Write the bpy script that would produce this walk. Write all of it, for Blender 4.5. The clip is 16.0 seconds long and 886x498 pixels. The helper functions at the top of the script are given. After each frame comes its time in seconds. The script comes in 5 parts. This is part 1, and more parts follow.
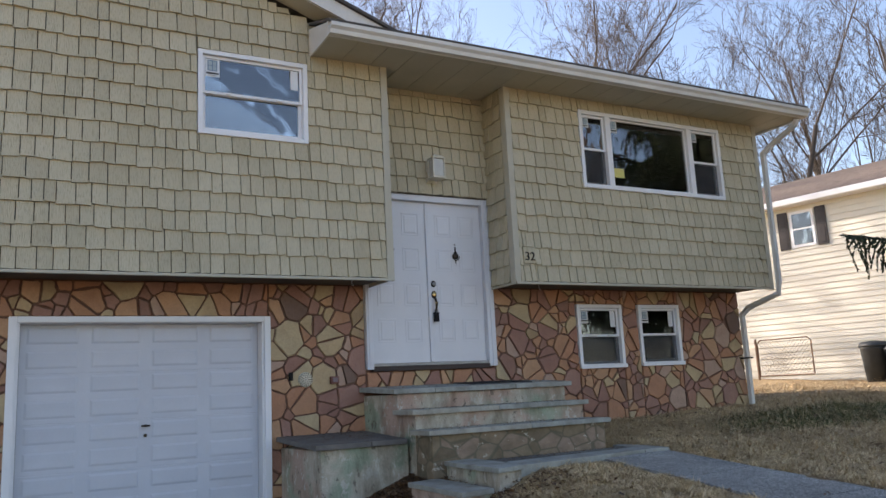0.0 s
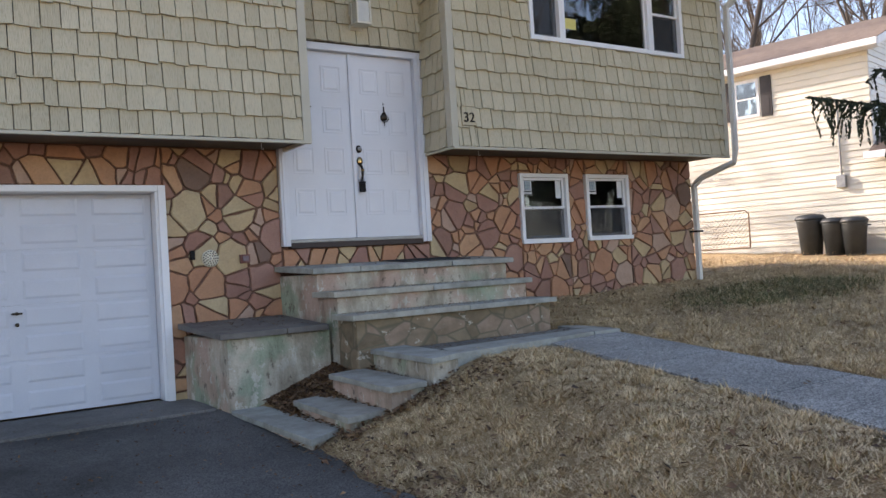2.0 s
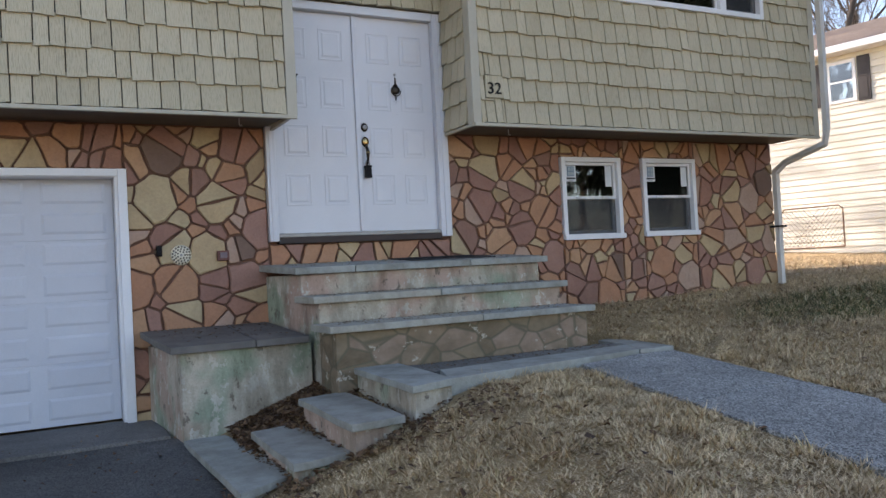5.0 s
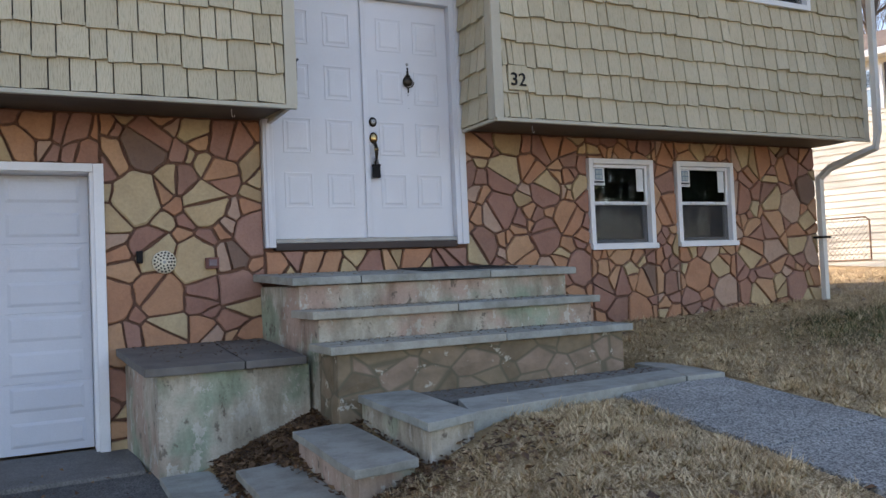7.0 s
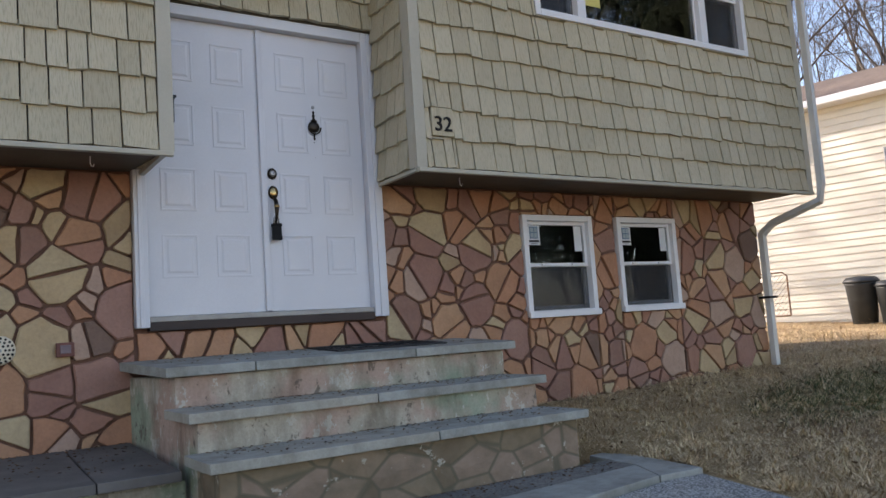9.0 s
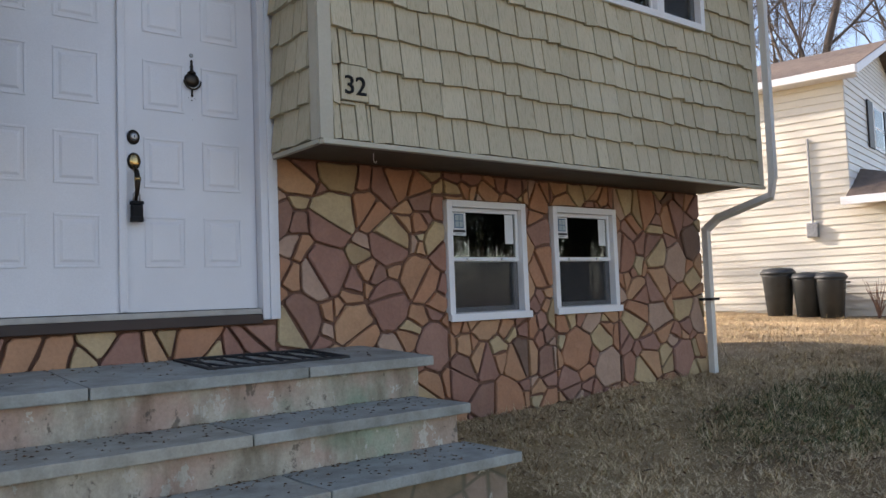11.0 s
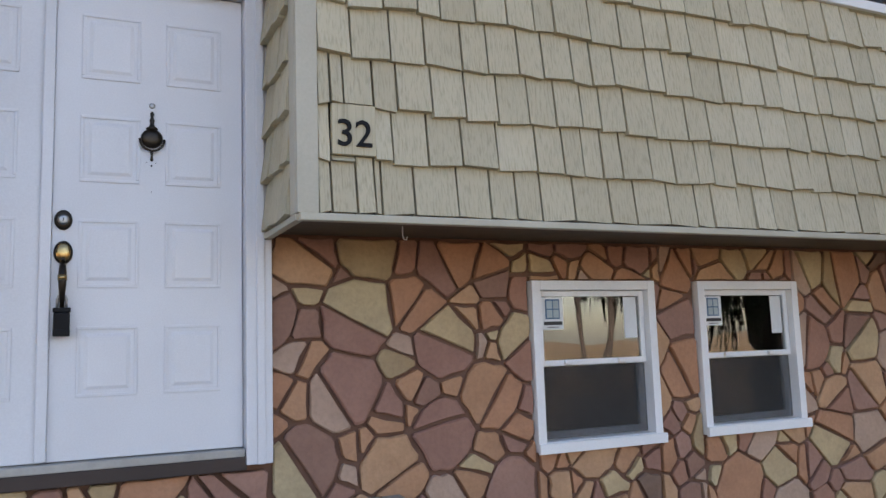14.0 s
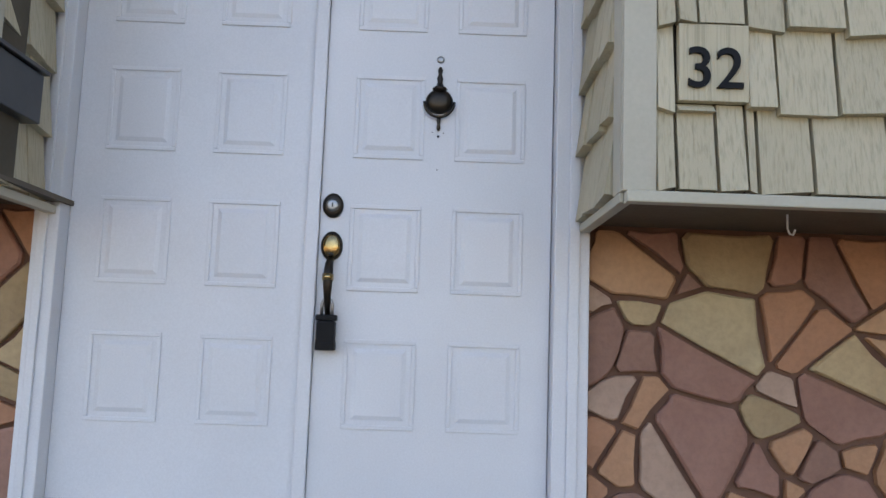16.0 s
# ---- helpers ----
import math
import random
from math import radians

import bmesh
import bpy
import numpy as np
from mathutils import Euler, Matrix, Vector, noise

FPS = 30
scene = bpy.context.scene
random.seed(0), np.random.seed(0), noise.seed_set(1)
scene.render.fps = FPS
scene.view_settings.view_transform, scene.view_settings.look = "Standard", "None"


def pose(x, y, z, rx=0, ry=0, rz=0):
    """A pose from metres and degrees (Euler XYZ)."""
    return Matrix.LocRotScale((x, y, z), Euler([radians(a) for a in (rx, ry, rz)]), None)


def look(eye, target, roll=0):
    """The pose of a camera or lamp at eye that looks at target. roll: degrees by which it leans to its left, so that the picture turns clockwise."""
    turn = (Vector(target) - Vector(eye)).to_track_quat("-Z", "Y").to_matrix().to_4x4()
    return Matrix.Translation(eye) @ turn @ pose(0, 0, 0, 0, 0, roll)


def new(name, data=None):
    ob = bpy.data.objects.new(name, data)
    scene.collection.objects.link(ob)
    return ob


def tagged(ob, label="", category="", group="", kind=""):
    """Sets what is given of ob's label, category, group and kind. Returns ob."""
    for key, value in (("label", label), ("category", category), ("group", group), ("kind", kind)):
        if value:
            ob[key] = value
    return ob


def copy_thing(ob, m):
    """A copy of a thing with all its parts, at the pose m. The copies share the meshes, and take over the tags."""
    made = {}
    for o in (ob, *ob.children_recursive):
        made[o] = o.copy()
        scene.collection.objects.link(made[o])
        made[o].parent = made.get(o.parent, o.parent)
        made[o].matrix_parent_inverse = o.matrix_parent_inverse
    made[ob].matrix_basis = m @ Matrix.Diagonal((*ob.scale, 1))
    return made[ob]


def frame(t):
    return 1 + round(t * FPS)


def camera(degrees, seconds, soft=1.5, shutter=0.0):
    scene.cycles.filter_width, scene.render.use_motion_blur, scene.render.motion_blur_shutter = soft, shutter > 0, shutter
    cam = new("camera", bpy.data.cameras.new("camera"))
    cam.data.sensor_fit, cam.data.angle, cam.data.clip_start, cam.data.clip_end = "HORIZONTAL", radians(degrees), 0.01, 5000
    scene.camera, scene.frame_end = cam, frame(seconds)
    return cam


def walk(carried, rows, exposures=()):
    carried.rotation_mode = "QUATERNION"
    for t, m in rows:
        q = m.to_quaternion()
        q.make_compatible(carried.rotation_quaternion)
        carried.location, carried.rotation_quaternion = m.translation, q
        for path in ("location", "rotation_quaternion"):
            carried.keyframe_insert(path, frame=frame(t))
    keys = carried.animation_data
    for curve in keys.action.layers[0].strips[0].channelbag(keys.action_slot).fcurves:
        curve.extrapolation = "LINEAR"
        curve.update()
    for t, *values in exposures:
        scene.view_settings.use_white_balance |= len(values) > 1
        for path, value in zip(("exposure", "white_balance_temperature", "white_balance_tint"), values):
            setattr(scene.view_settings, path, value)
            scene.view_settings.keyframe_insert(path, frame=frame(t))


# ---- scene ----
cam = camera(58.0, 16.0)

PATH = [
    (0, (0.496, 0.212, 1.394), (1.438, 1.941, 1.745), -2.9),
    (0.5, (0.692, 0.454, 1.421), (1.656, 2.182, 1.713), -2.6),
    (1, (0.771, 0.73, 1.411), (1.74, 2.466, 1.626), -2.4),
    (1.5, (0.886, 1.019, 1.384), (1.951, 2.712, 1.399), -3.0),
    (2, (1.135, 1.209, 1.414), (2.215, 2.891, 1.452), -3.4),
    (2.5, (1.37, 1.311, 1.38), (2.647, 2.85, 1.414), -4.2),
    (3, (1.626, 1.424, 1.379), (3.016, 2.86, 1.312), -4.3),
    (3.5, (1.885, 1.492, 1.409), (3.096, 3.084, 1.429), -4.5),
    (4, (2.077, 1.679, 1.403), (3.063, 3.419, 1.468), -3.7),
    (4.2, (2.129, 1.758, 1.401), (3.085, 3.514, 1.443), -3.5),
    (6.3, (2.614, 2.652, 1.402), (3.496, 4.447, 1.453), -2.5),
    (6.5, (2.611, 2.712, 1.408), (3.509, 4.498, 1.46), -2.5),
    (7, (2.646, 2.839, 1.421), (3.542, 4.626, 1.487), -2.4),
    (7.5, (2.737, 3.023, 1.469), (3.448, 4.887, 1.604), -2.1),
    (8, (2.767, 3.288, 1.507), (3.445, 5.154, 1.757), -2.0),
    (8.5, (2.898, 3.561, 1.521), (3.92, 5.254, 1.821), -4.0),
    (9, (3.112, 3.748, 1.538), (4.193, 5.418, 1.745), -3.9),
    (9.5, (3.222, 3.956, 1.519), (4.466, 5.515, 1.672), -3.7),
    (9.7, (3.248, 4.054, 1.533), (4.513, 5.598, 1.67), -3.2),
    (11.8, (4.111, 4.847, 1.867), (5.305, 6.446, 1.995), -0.1),
    (12, (4.202, 4.914, 1.869), (5.24, 6.616, 2.037), 0.0),
    (12.5, (4.498, 5.105, 1.933), (5.344, 6.896, 2.213), 0.4),
    (13, (4.704, 5.3, 2.017), (5.503, 7.108, 2.319), 0.2),
    (13.5, (5.021, 5.393, 2.065), (5.89, 7.172, 2.35), -2.1),
    (14, (5.209, 5.463, 2.177), (6.041, 7.266, 2.413), -1.9),
    (14.5, (5.288, 5.689, 2.209), (6.065, 7.525, 2.361), -1.4),
    (15, (5.428, 5.874, 2.226), (5.878, 7.813, 2.423), -0.8),
    (15.5, (5.568, 6.112, 2.291), (5.679, 8.093, 2.537), 1.1),
    (16, (5.502, 6.436, 2.294), (5.519, 8.422, 2.528), 2.0),
]
walk(cam, [(t, look(eye, target, roll)) for t, eye, target, roll in PATH],
     [(0, 1.26, 6750, 18), (1.5, 1.58, 6850, 20), (3, 1.63, 6950, 22), (4.2, 1.6, 6750, 19), (7, 1.66, 6800, 20), (7.5, 1.66, 6800, 20), (8, 1.98, 6750, 19), (8.5, 1.66, 6800, 19), (9, 1.45, 6850, 20),
      (9.5, 1.32, 6850, 20), (12, 1.5, 6700, 19), (12.5, 1.86, 6650, 19), (14.5, 1.95, 6850, 22), (16, 2.0, 6850, 19)])

# ---- world, sun, exposure ----
SUN_WAY = Vector((0.46, -0.76, -0.46)).normalized()
world = bpy.data.worlds.new("world")
scene.world = world
world.use_nodes = True
wn = world.node_tree
sky = wn.nodes.new("ShaderNodeTexSky")
sky.sky_type = "NISHITA"
sky.sun_disc = False
sky.sun_elevation = math.asin(-SUN_WAY.z)
sky.sun_rotation = math.atan2(-SUN_WAY.x, -SUN_WAY.y)
sky.air_density, sky.dust_density, sky.ozone_density = 1.0, 1.2, 1.0
bg = wn.nodes["Background"]
bg.inputs["Strength"].default_value = 0.13
wn.links.new(sky.outputs[0], bg.inputs["Color"])
sun_data = bpy.data.lights.new("sun", "SUN")
sun_data.energy, sun_data.angle, sun_data.color = 5.0, radians(0.55), (1.0, 0.93, 0.82)
sun = new("sun", sun_data)
sun.matrix_world = look((0, 0, 30), Vector((0, 0, 30)) + SUN_WAY)


# ---- materials ----
def nodes_of(name):
    m = bpy.data.materials.new(name)
    m.use_nodes = True
    t = m.node_tree
    return m, t, t.nodes["Principled BSDF"]


def coords(t, scale=(1, 1, 1), vary=True):
    """World position, shifted at random for each object, scaled."""
    g = t.nodes.new("ShaderNodeNewGeometry")
    mp = t.nodes.new("ShaderNodeMapping")
    mp.inputs["Scale"].default_value = scale
    t.links.new(g.outputs["Position"], mp.inputs["Vector"])
    if vary:
        oi = t.nodes.new("ShaderNodeObjectInfo")
        ad = t.nodes.new("ShaderNodeMath")
        ad.operation = "MULTIPLY"
        ad.inputs[1].default_value = 37.0
        t.links.new(oi.outputs["Random"], ad.inputs[0])
        cx = t.nodes.new("ShaderNodeCombineXYZ")
        t.links.new(ad.outputs[0], cx.inputs[0])
        t.links.new(ad.outputs[0], cx.inputs[1])
        t.links.new(cx.outputs[0], mp.inputs["Location"])
    return mp.outputs["Vector"]


def noise_tex(t, vec, scale, detail=4.0, rough=0.55):
    n = t.nodes.new("ShaderNodeTexNoise")
    n.inputs["Scale"].default_value = scale
    n.inputs["Detail"].default_value = detail
    n.inputs["Roughness"].default_value = rough
    t.links.new(vec, n.inputs["Vector"])
    return n.outputs["Fac"]


def ramp(t, fac, stops, constant=False):
    r = t.nodes.new("ShaderNodeValToRGB")
    r.color_ramp.interpolation = "CONSTANT" if constant else "LINEAR"
    e = r.color_ramp.elements
    while len(e) < len(stops):
        e.new(0.5)
    for k, (p, c) in enumerate(stops):
        e[k].position = p
        e[k].color = (*c, 1)
    t.links.new(fac, r.inputs["Fac"])
    return r.outputs["Color"]


def blend(t, kind, fac, a, b):
    m = t.nodes.new("ShaderNodeMix")
    m.data_type, m.blend_type = "RGBA", kind
    for sock, v in ((m.inputs[0], fac), (m.inputs[6], a), (m.inputs[7], b)):
        if hasattr(v, "links"):
            t.links.new(v, sock)
        elif isinstance(v, tuple):
            sock.default_value = (*v, 1)
        else:
            sock.default_value = v
    return m.outputs[2]


def bump(t, b, height, strength, dist, after=None):
    n = t.nodes.new("ShaderNodeBump")
    n.inputs["Strength"].default_value = strength
    n.inputs["Distance"].default_value = dist
    t.links.new(height, n.inputs["Height"])
    if after is not None:
        t.links.new(after, n.inputs["Normal"])
    t.links.new(n.outputs["Normal"], b.inputs["Normal"])
    return n.outputs["Normal"]


def piece_random(t):
    """A random number for each piece: by object, and by island in joined pieces."""
    oi = t.nodes.new("ShaderNodeObjectInfo")
    g = t.nodes.new("ShaderNodeNewGeometry")
    a = t.nodes.new("ShaderNodeMath")
    a.operation = "ADD"
    f = t.nodes.new("ShaderNodeMath")
    f.operation = "FRACT"
    t.links.new(oi.outputs["Random"], a.inputs[0])
    t.links.new(g.outputs["Random Per Island"], a.inputs[1])
    t.links.new(a.outputs[0], f.inputs[0])
    return f.outputs[0]


def plain(name, dark, light, rough=0.6, coarse=3.0, fine=60.0, relief=0.15, depth=0.002, metal=0.0, stretch=(1, 1, 1)):
    m, t, b = nodes_of(name)
    v = coords(t, stretch)
    c = ramp(t, noise_tex(t, v, coarse, 6), [(0.3, dark), (0.7, light)])
    f = noise_tex(t, v, fine, 5)
    c = blend(t, "MULTIPLY", 0.35, c, ramp(t, f, [(0.25, (0.72, 0.72, 0.72)), (0.75, (1, 1, 1))]))
    t.links.new(c, b.inputs["Base Color"])
    rr = ramp(t, f, [(0.2, (rough * 0.85,) * 3), (0.8, (min(1, rough * 1.12),) * 3)])
    t.links.new(rr, b.inputs["Roughness"])
    b.inputs["Metallic"].default_value = metal
    bump(t, b, f, relief, depth)
    return m


def make_shingle():
    m, t, b = nodes_of("cedar_look_siding")
    v = coords(t, (1, 1, 1), False)
    grain = coords(t, (1, 1, 0.016))
    r = piece_random(t)
    c = ramp(t, r, [(0.0, (0.46, 0.408, 0.28)), (0.5, (0.505, 0.45, 0.312)), (1.0, (0.55, 0.494, 0.35))])
    g = noise_tex(t, grain, 130, 3, 0.6)
    c = blend(t, "MULTIPLY", 0.75, c, ramp(t, g, [(0.3, (0.66, 0.65, 0.61)), (0.52, (1, 1, 1))]))
    c = blend(t, "MULTIPLY", 0.5, c, ramp(t, noise_tex(t, v, 1.1, 5), [(0.3, (0.82, 0.8, 0.76)), (0.65, (1, 1, 1))]))
    t.links.new(c, b.inputs["Base Color"])
    b.inputs["Roughness"].default_value = 0.62
    bump(t, b, g, 0.8, 0.006)
    return m


def make_stone():
    m, t, b = nodes_of("flagstone_veneer")
    r = piece_random(t)
    pal = [(0.0, (0.30, 0.155, 0.115)), (0.12, (0.41, 0.205, 0.115)), (0.25, (0.47, 0.35, 0.20)), (0.34, (0.33, 0.18, 0.135)),
           (0.45, (0.42, 0.225, 0.125)), (0.56, (0.33, 0.165, 0.112)), (0.64, (0.47, 0.275, 0.155)), (0.73, (0.43, 0.29, 0.215)),
           (0.81, (0.27, 0.145, 0.105)), (0.88, (0.46, 0.36, 0.215)), (0.945, (0.36, 0.255, 0.14)), (0.98, (0.18, 0.11, 0.08))]
    c = ramp(t, r, pal, True)
    v = coords(t)
    n1 = noise_tex(t, v, 5, 5)
    n2 = noise_tex(t, v, 45, 6, 0.65)
    c = blend(t, "MULTIPLY", 0.6, c, ramp(t, n1, [(0.3, (0.78, 0.72, 0.68)), (0.65, (1.08, 1.06, 1.02))]))
    c = blend(t, "MULTIPLY", 0.45, c, ramp(t, n2, [(0.3, (0.7, 0.7, 0.7)), (0.6, (1.05, 1.05, 1.05))]))
    t.links.new(c, b.inputs["Base Color"])
    b.inputs["Roughness"].default_value = 0.72
    nn = bump(t, b, n2, 0.4, 0.004)
    bump(t, b, n1, 0.75, 0.03, nn)
    return m


def make_masonry():
    """Parged masonry with flaking paint: cream, green and pink remains over grey render."""
    m, t, b = nodes_of("flaking_masonry")
    v = coords(t, vary=False)
    a = noise_tex(t, v, 3.1, 7, 0.62)
    big = noise_tex(t, v, 1.25, 4)
    pk = noise_tex(t, coords(t, (1.3, 1.3, 1.0), False), 1.2, 5)
    fl = noise_tex(t, coords(t, (1, 1, 0.7), False), 8.5, 9, 0.7)
    fi = noise_tex(t, v, 60, 5, 0.65)
    c = ramp(t, a, [(0.30, (0.24, 0.20, 0.15)), (0.42, (0.41, 0.36, 0.275)), (0.55, (0.51, 0.46, 0.365)), (0.70, (0.44, 0.39, 0.31))])
    c = blend(t, "MIX", ramp(t, big, [(0.50, (0, 0, 0)), (0.57, (0.8, 0.8, 0.8))]), c, (0.27, 0.345, 0.24))
    c = blend(t, "MIX", ramp(t, pk, [(0.50, (0, 0, 0)), (0.59, (0.75, 0.75, 0.75))]), c, (0.47, 0.31, 0.24))
    c = blend(t, "MIX", ramp(t, fl, [(0.57, (0, 0, 0)), (0.582, (0.85, 0.85, 0.85))]), c, (0.56, 0.53, 0.45))
    c = blend(t, "MIX", ramp(t, fl, [(0.36, (0.8, 0.8, 0.8)), (0.40, (0, 0, 0))]), c, (0.13, 0.105, 0.08))
    c = blend(t, "MULTIPLY", 0.55, c, ramp(t, noise_tex(t, coords(t, (1, 1, 0.3), False), 5.5, 7, 0.65), [(0.38, (0.36, 0.33, 0.28)), (0.54, (1, 1, 1))]))
    c = blend(t, "MULTIPLY", 0.45, c, ramp(t, fi, [(0.3, (0.62, 0.62, 0.62)), (0.58, (1, 1, 1))]))
    t.links.new(c, b.inputs["Base Color"])
    b.inputs["Roughness"].default_value = 0.86
    nn = bump(t, b, fi, 0.5, 0.005)
    bump(t, b, fl, 0.7, 0.016, nn)
    return m


def make_rubble():
    """Damp brown rubble with mossy joints and scraps of old paint."""
    m, t, b = nodes_of("damp_rubble")
    v = coords(t, (1, 1, 1.35), False)
    vo = t.nodes.new("ShaderNodeTexVoronoi")
    vo.inputs["Scale"].default_value = 4.2
    t.links.new(v, vo.inputs["Vector"])
    ed = t.nodes.new("ShaderNodeTexVoronoi")
    ed.feature = "DISTANCE_TO_EDGE"
    ed.inputs["Scale"].default_value = 4.2
    t.links.new(v, ed.inputs["Vector"])
    f = noise_tex(t, v, 40, 6, 0.7)
    c = ramp(t, vo.outputs["Color"], [(0.2, (0.17, 0.125, 0.08)), (0.5, (0.25, 0.19, 0.125)), (0.8, (0.30, 0.215, 0.16))])
    c = blend(t, "MULTIPLY", 0.7, c, ramp(t, noise_tex(t, v, 6, 6), [(0.3, (0.5, 0.5, 0.42)), (0.62, (1.05, 1.05, 1.0))]))
    c = blend(t, "MIX", ramp(t, ed.outputs["Distance"], [(0.02, (0.8, 0.8, 0.8)), (0.06, (0, 0, 0))]), c, (0.12, 0.105, 0.065))
    c = blend(t, "MIX", ramp(t, noise_tex(t, v, 9, 8, 0.7), [(0.62, (0, 0, 0)), (0.635, (0.8, 0.8, 0.8))]), c, (0.5, 0.46, 0.37))
    t.links.new(c, b.inputs["Base Color"])
    b.inputs["Roughness"].default_value = 0.88
    nn = bump(t, b, f, 0.6, 0.006)
    bump(t, b, ed.outputs["Distance"], 0.5, 0.06, nn)
    return m


def make_bluestone():
    m, t, b = nodes_of("bluestone")
    v = coords(t)
    r = piece_random(t)
    c = ramp(t, r, [(0.0, (0.28, 0.278, 0.245)), (0.4, (0.345, 0.34, 0.30)), (0.75, (0.31, 0.322, 0.295)), (1.0, (0.37, 0.352, 0.295))])
    c = blend(t, "MULTIPLY", 0.7, c, ramp(t, noise_tex(t, v, 5, 8, 0.66), [(0.32, (0.5, 0.47, 0.41)), (0.6, (1.14, 1.14, 1.12))]))
    f = noise_tex(t, v, 90, 5)
    c = blend(t, "MULTIPLY", 0.4, c, ramp(t, f, [(0.3, (0.7, 0.7, 0.7)), (0.6, (1, 1, 1))]))
    t.links.new(c, b.inputs["Base Color"])
    b.inputs["Roughness"].default_value = 0.66
    bump(t, b, f, 0.3, 0.003)
    return m


def make_speckled(name, dark, light, grain, rough, contrast, crack=0.0):
    """Asphalt and exposed aggregate: fine stones in a ground mass, with large stains."""
    m, t, b = nodes_of(name)
    v = coords(t, vary=False)
    c = ramp(t, noise_tex(t, v, 0.9, 6, 0.6), [(0.32, dark), (0.68, light)])
    vo = t.nodes.new("ShaderNodeTexVoronoi")
    vo.inputs["Scale"].default_value = grain
    t.links.new(v, vo.inputs["Vector"])
    sp = ramp(t, vo.outputs["Color"], [(0.25, (1 - contrast,) * 3), (0.75, (1 + contrast,) * 3)])
    c = blend(t, "MULTIPLY", 1.0, c, sp)
    c = blend(t, "MULTIPLY", 0.5, c, ramp(t, noise_tex(t, v, 6, 6), [(0.3, (0.7, 0.7, 0.7)), (0.65, (1.1, 1.1, 1.1))]))
    t.links.new(c, b.inputs["Base Color"])
    b.inputs["Roughness"].default_value = rough
    bump(t, b, vo.outputs["Distance"], 0.5, 0.004)
    return m


def make_ground():
    m, t, b = nodes_of("dormant_lawn_soil")
    v = coords(t, vary=False)
    c = ramp(t, noise_tex(t, v, 0.8, 7, 0.62), [(0.3, (0.24, 0.155, 0.075)), (0.5, (0.38, 0.262, 0.128)), (0.7, (0.48, 0.34, 0.17))])
    f = noise_tex(t, v, 42, 6, 0.7)
    c = blend(t, "MULTIPLY", 0.7, c, ramp(t, f, [(0.3, (0.5, 0.46, 0.42)), (0.65, (1.1, 1.1, 1.1))]))
    c = blend(t, "MIX", ramp(t, noise_tex(t, v, 0.55, 3), [(0.60, (0, 0, 0)), (0.72, (0.4, 0.4, 0.4))]), c, (0.10, 0.12, 0.045))
    t.links.new(c, b.inputs["Base Color"])
    b.inputs["Roughness"].default_value = 0.95
    bump(t, b, f, 0.9, 0.03)
    return m


def make_blades(name, stops):
    m, t, b = nodes_of(name)
    g = t.nodes.new("ShaderNodeNewGeometry")
    c = ramp(t, g.outputs["Random Per Island"], stops)
    v = coords(t, vary=False)
    c = blend(t, "MULTIPLY", 0.6, c, ramp(t, noise_tex(t, v, 1.6, 5), [(0.3, (0.6, 0.55, 0.5)), (0.62, (1.08, 1.06, 1.0))]))
    c = blend(t, "MULTIPLY", 0.6, c, ramp(t, noise_tex(t, v, 9.0, 4), [(0.35, (0.5, 0.45, 0.4)), (0.6, (1.1, 1.1, 1.1))]))
    t.links.new(c, b.inputs["Base Color"])
    b.inputs["Roughness"].default_value = 0.8
    return m


def make_glass(name, ior=2.35):
    m = bpy.data.materials.new(name)
    m.use_nodes = True
    t = m.node_tree
    t.nodes.remove(t.nodes["Principled BSDF"])
    out = t.nodes["Material Output"]
    fr = t.nodes.new("ShaderNodeFresnel")
    fr.inputs["IOR"].default_value = ior
    tr = t.nodes.new("ShaderNodeBsdfTransparent")
    tr.inputs["Color"].default_value = (0.86, 0.9, 0.9, 1)
    gl = t.nodes.new("ShaderNodeBsdfGlossy")
    gl.inputs["Roughness"].default_value = 0.012
    mx = t.nodes.new("ShaderNodeMixShader")
    t.links.new(fr.outputs[0], mx.inputs[0])
    t.links.new(tr.outputs[0], mx.inputs[1])
    t.links.new(gl.outputs[0], mx.inputs[2])
    v = coords(t, vary=False)
    n = t.nodes.new("ShaderNodeBump")
    n.inputs["Strength"].default_value, n.inputs["Distance"].default_value = 0.12, 0.02
    t.links.new(noise_tex(t, v, 3.0, 1), n.inputs["Height"])
    t.links.new(n.outputs[0], gl.inputs["Normal"])
    t.links.new(mx.outputs[0], out.inputs["Surface"])
    return m


def make_mesh():
    """Dark insect screen: fine wires with open meshes between."""
    m, t, b = nodes_of("insect_mesh")
    b.inputs["Base Color"].default_value = (0.03, 0.03, 0.032, 1)
    b.inputs["Roughness"].default_value = 0.7
    b.inputs["Alpha"].default_value = 0.45
    return m


MESH = make_mesh()
SHINGLE, STONE, MASONRY, RUBBLE, BLUESTONE, GLASS = make_shingle(), make_stone(), make_masonry(), make_rubble(), make_bluestone(), make_glass("window_glass")
ASPHALT = make_speckled("asphalt", (0.036, 0.036, 0.033), (0.115, 0.11, 0.102), 130, 0.85, 0.5)
AGGREGATE = make_speckled("exposed_aggregate", (0.20, 0.197, 0.182), (0.32, 0.315, 0.292), 125, 0.85, 0.62)
DARKSTRIP = make_speckled("dark_rough_slab", (0.13, 0.122, 0.105), (0.20, 0.19, 0.165), 100, 0.9, 0.3)
CONCRETE = make_speckled("old_concrete", (0.11, 0.105, 0.095), (0.19, 0.18, 0.165), 120, 0.9, 0.25)
SOIL = make_ground()
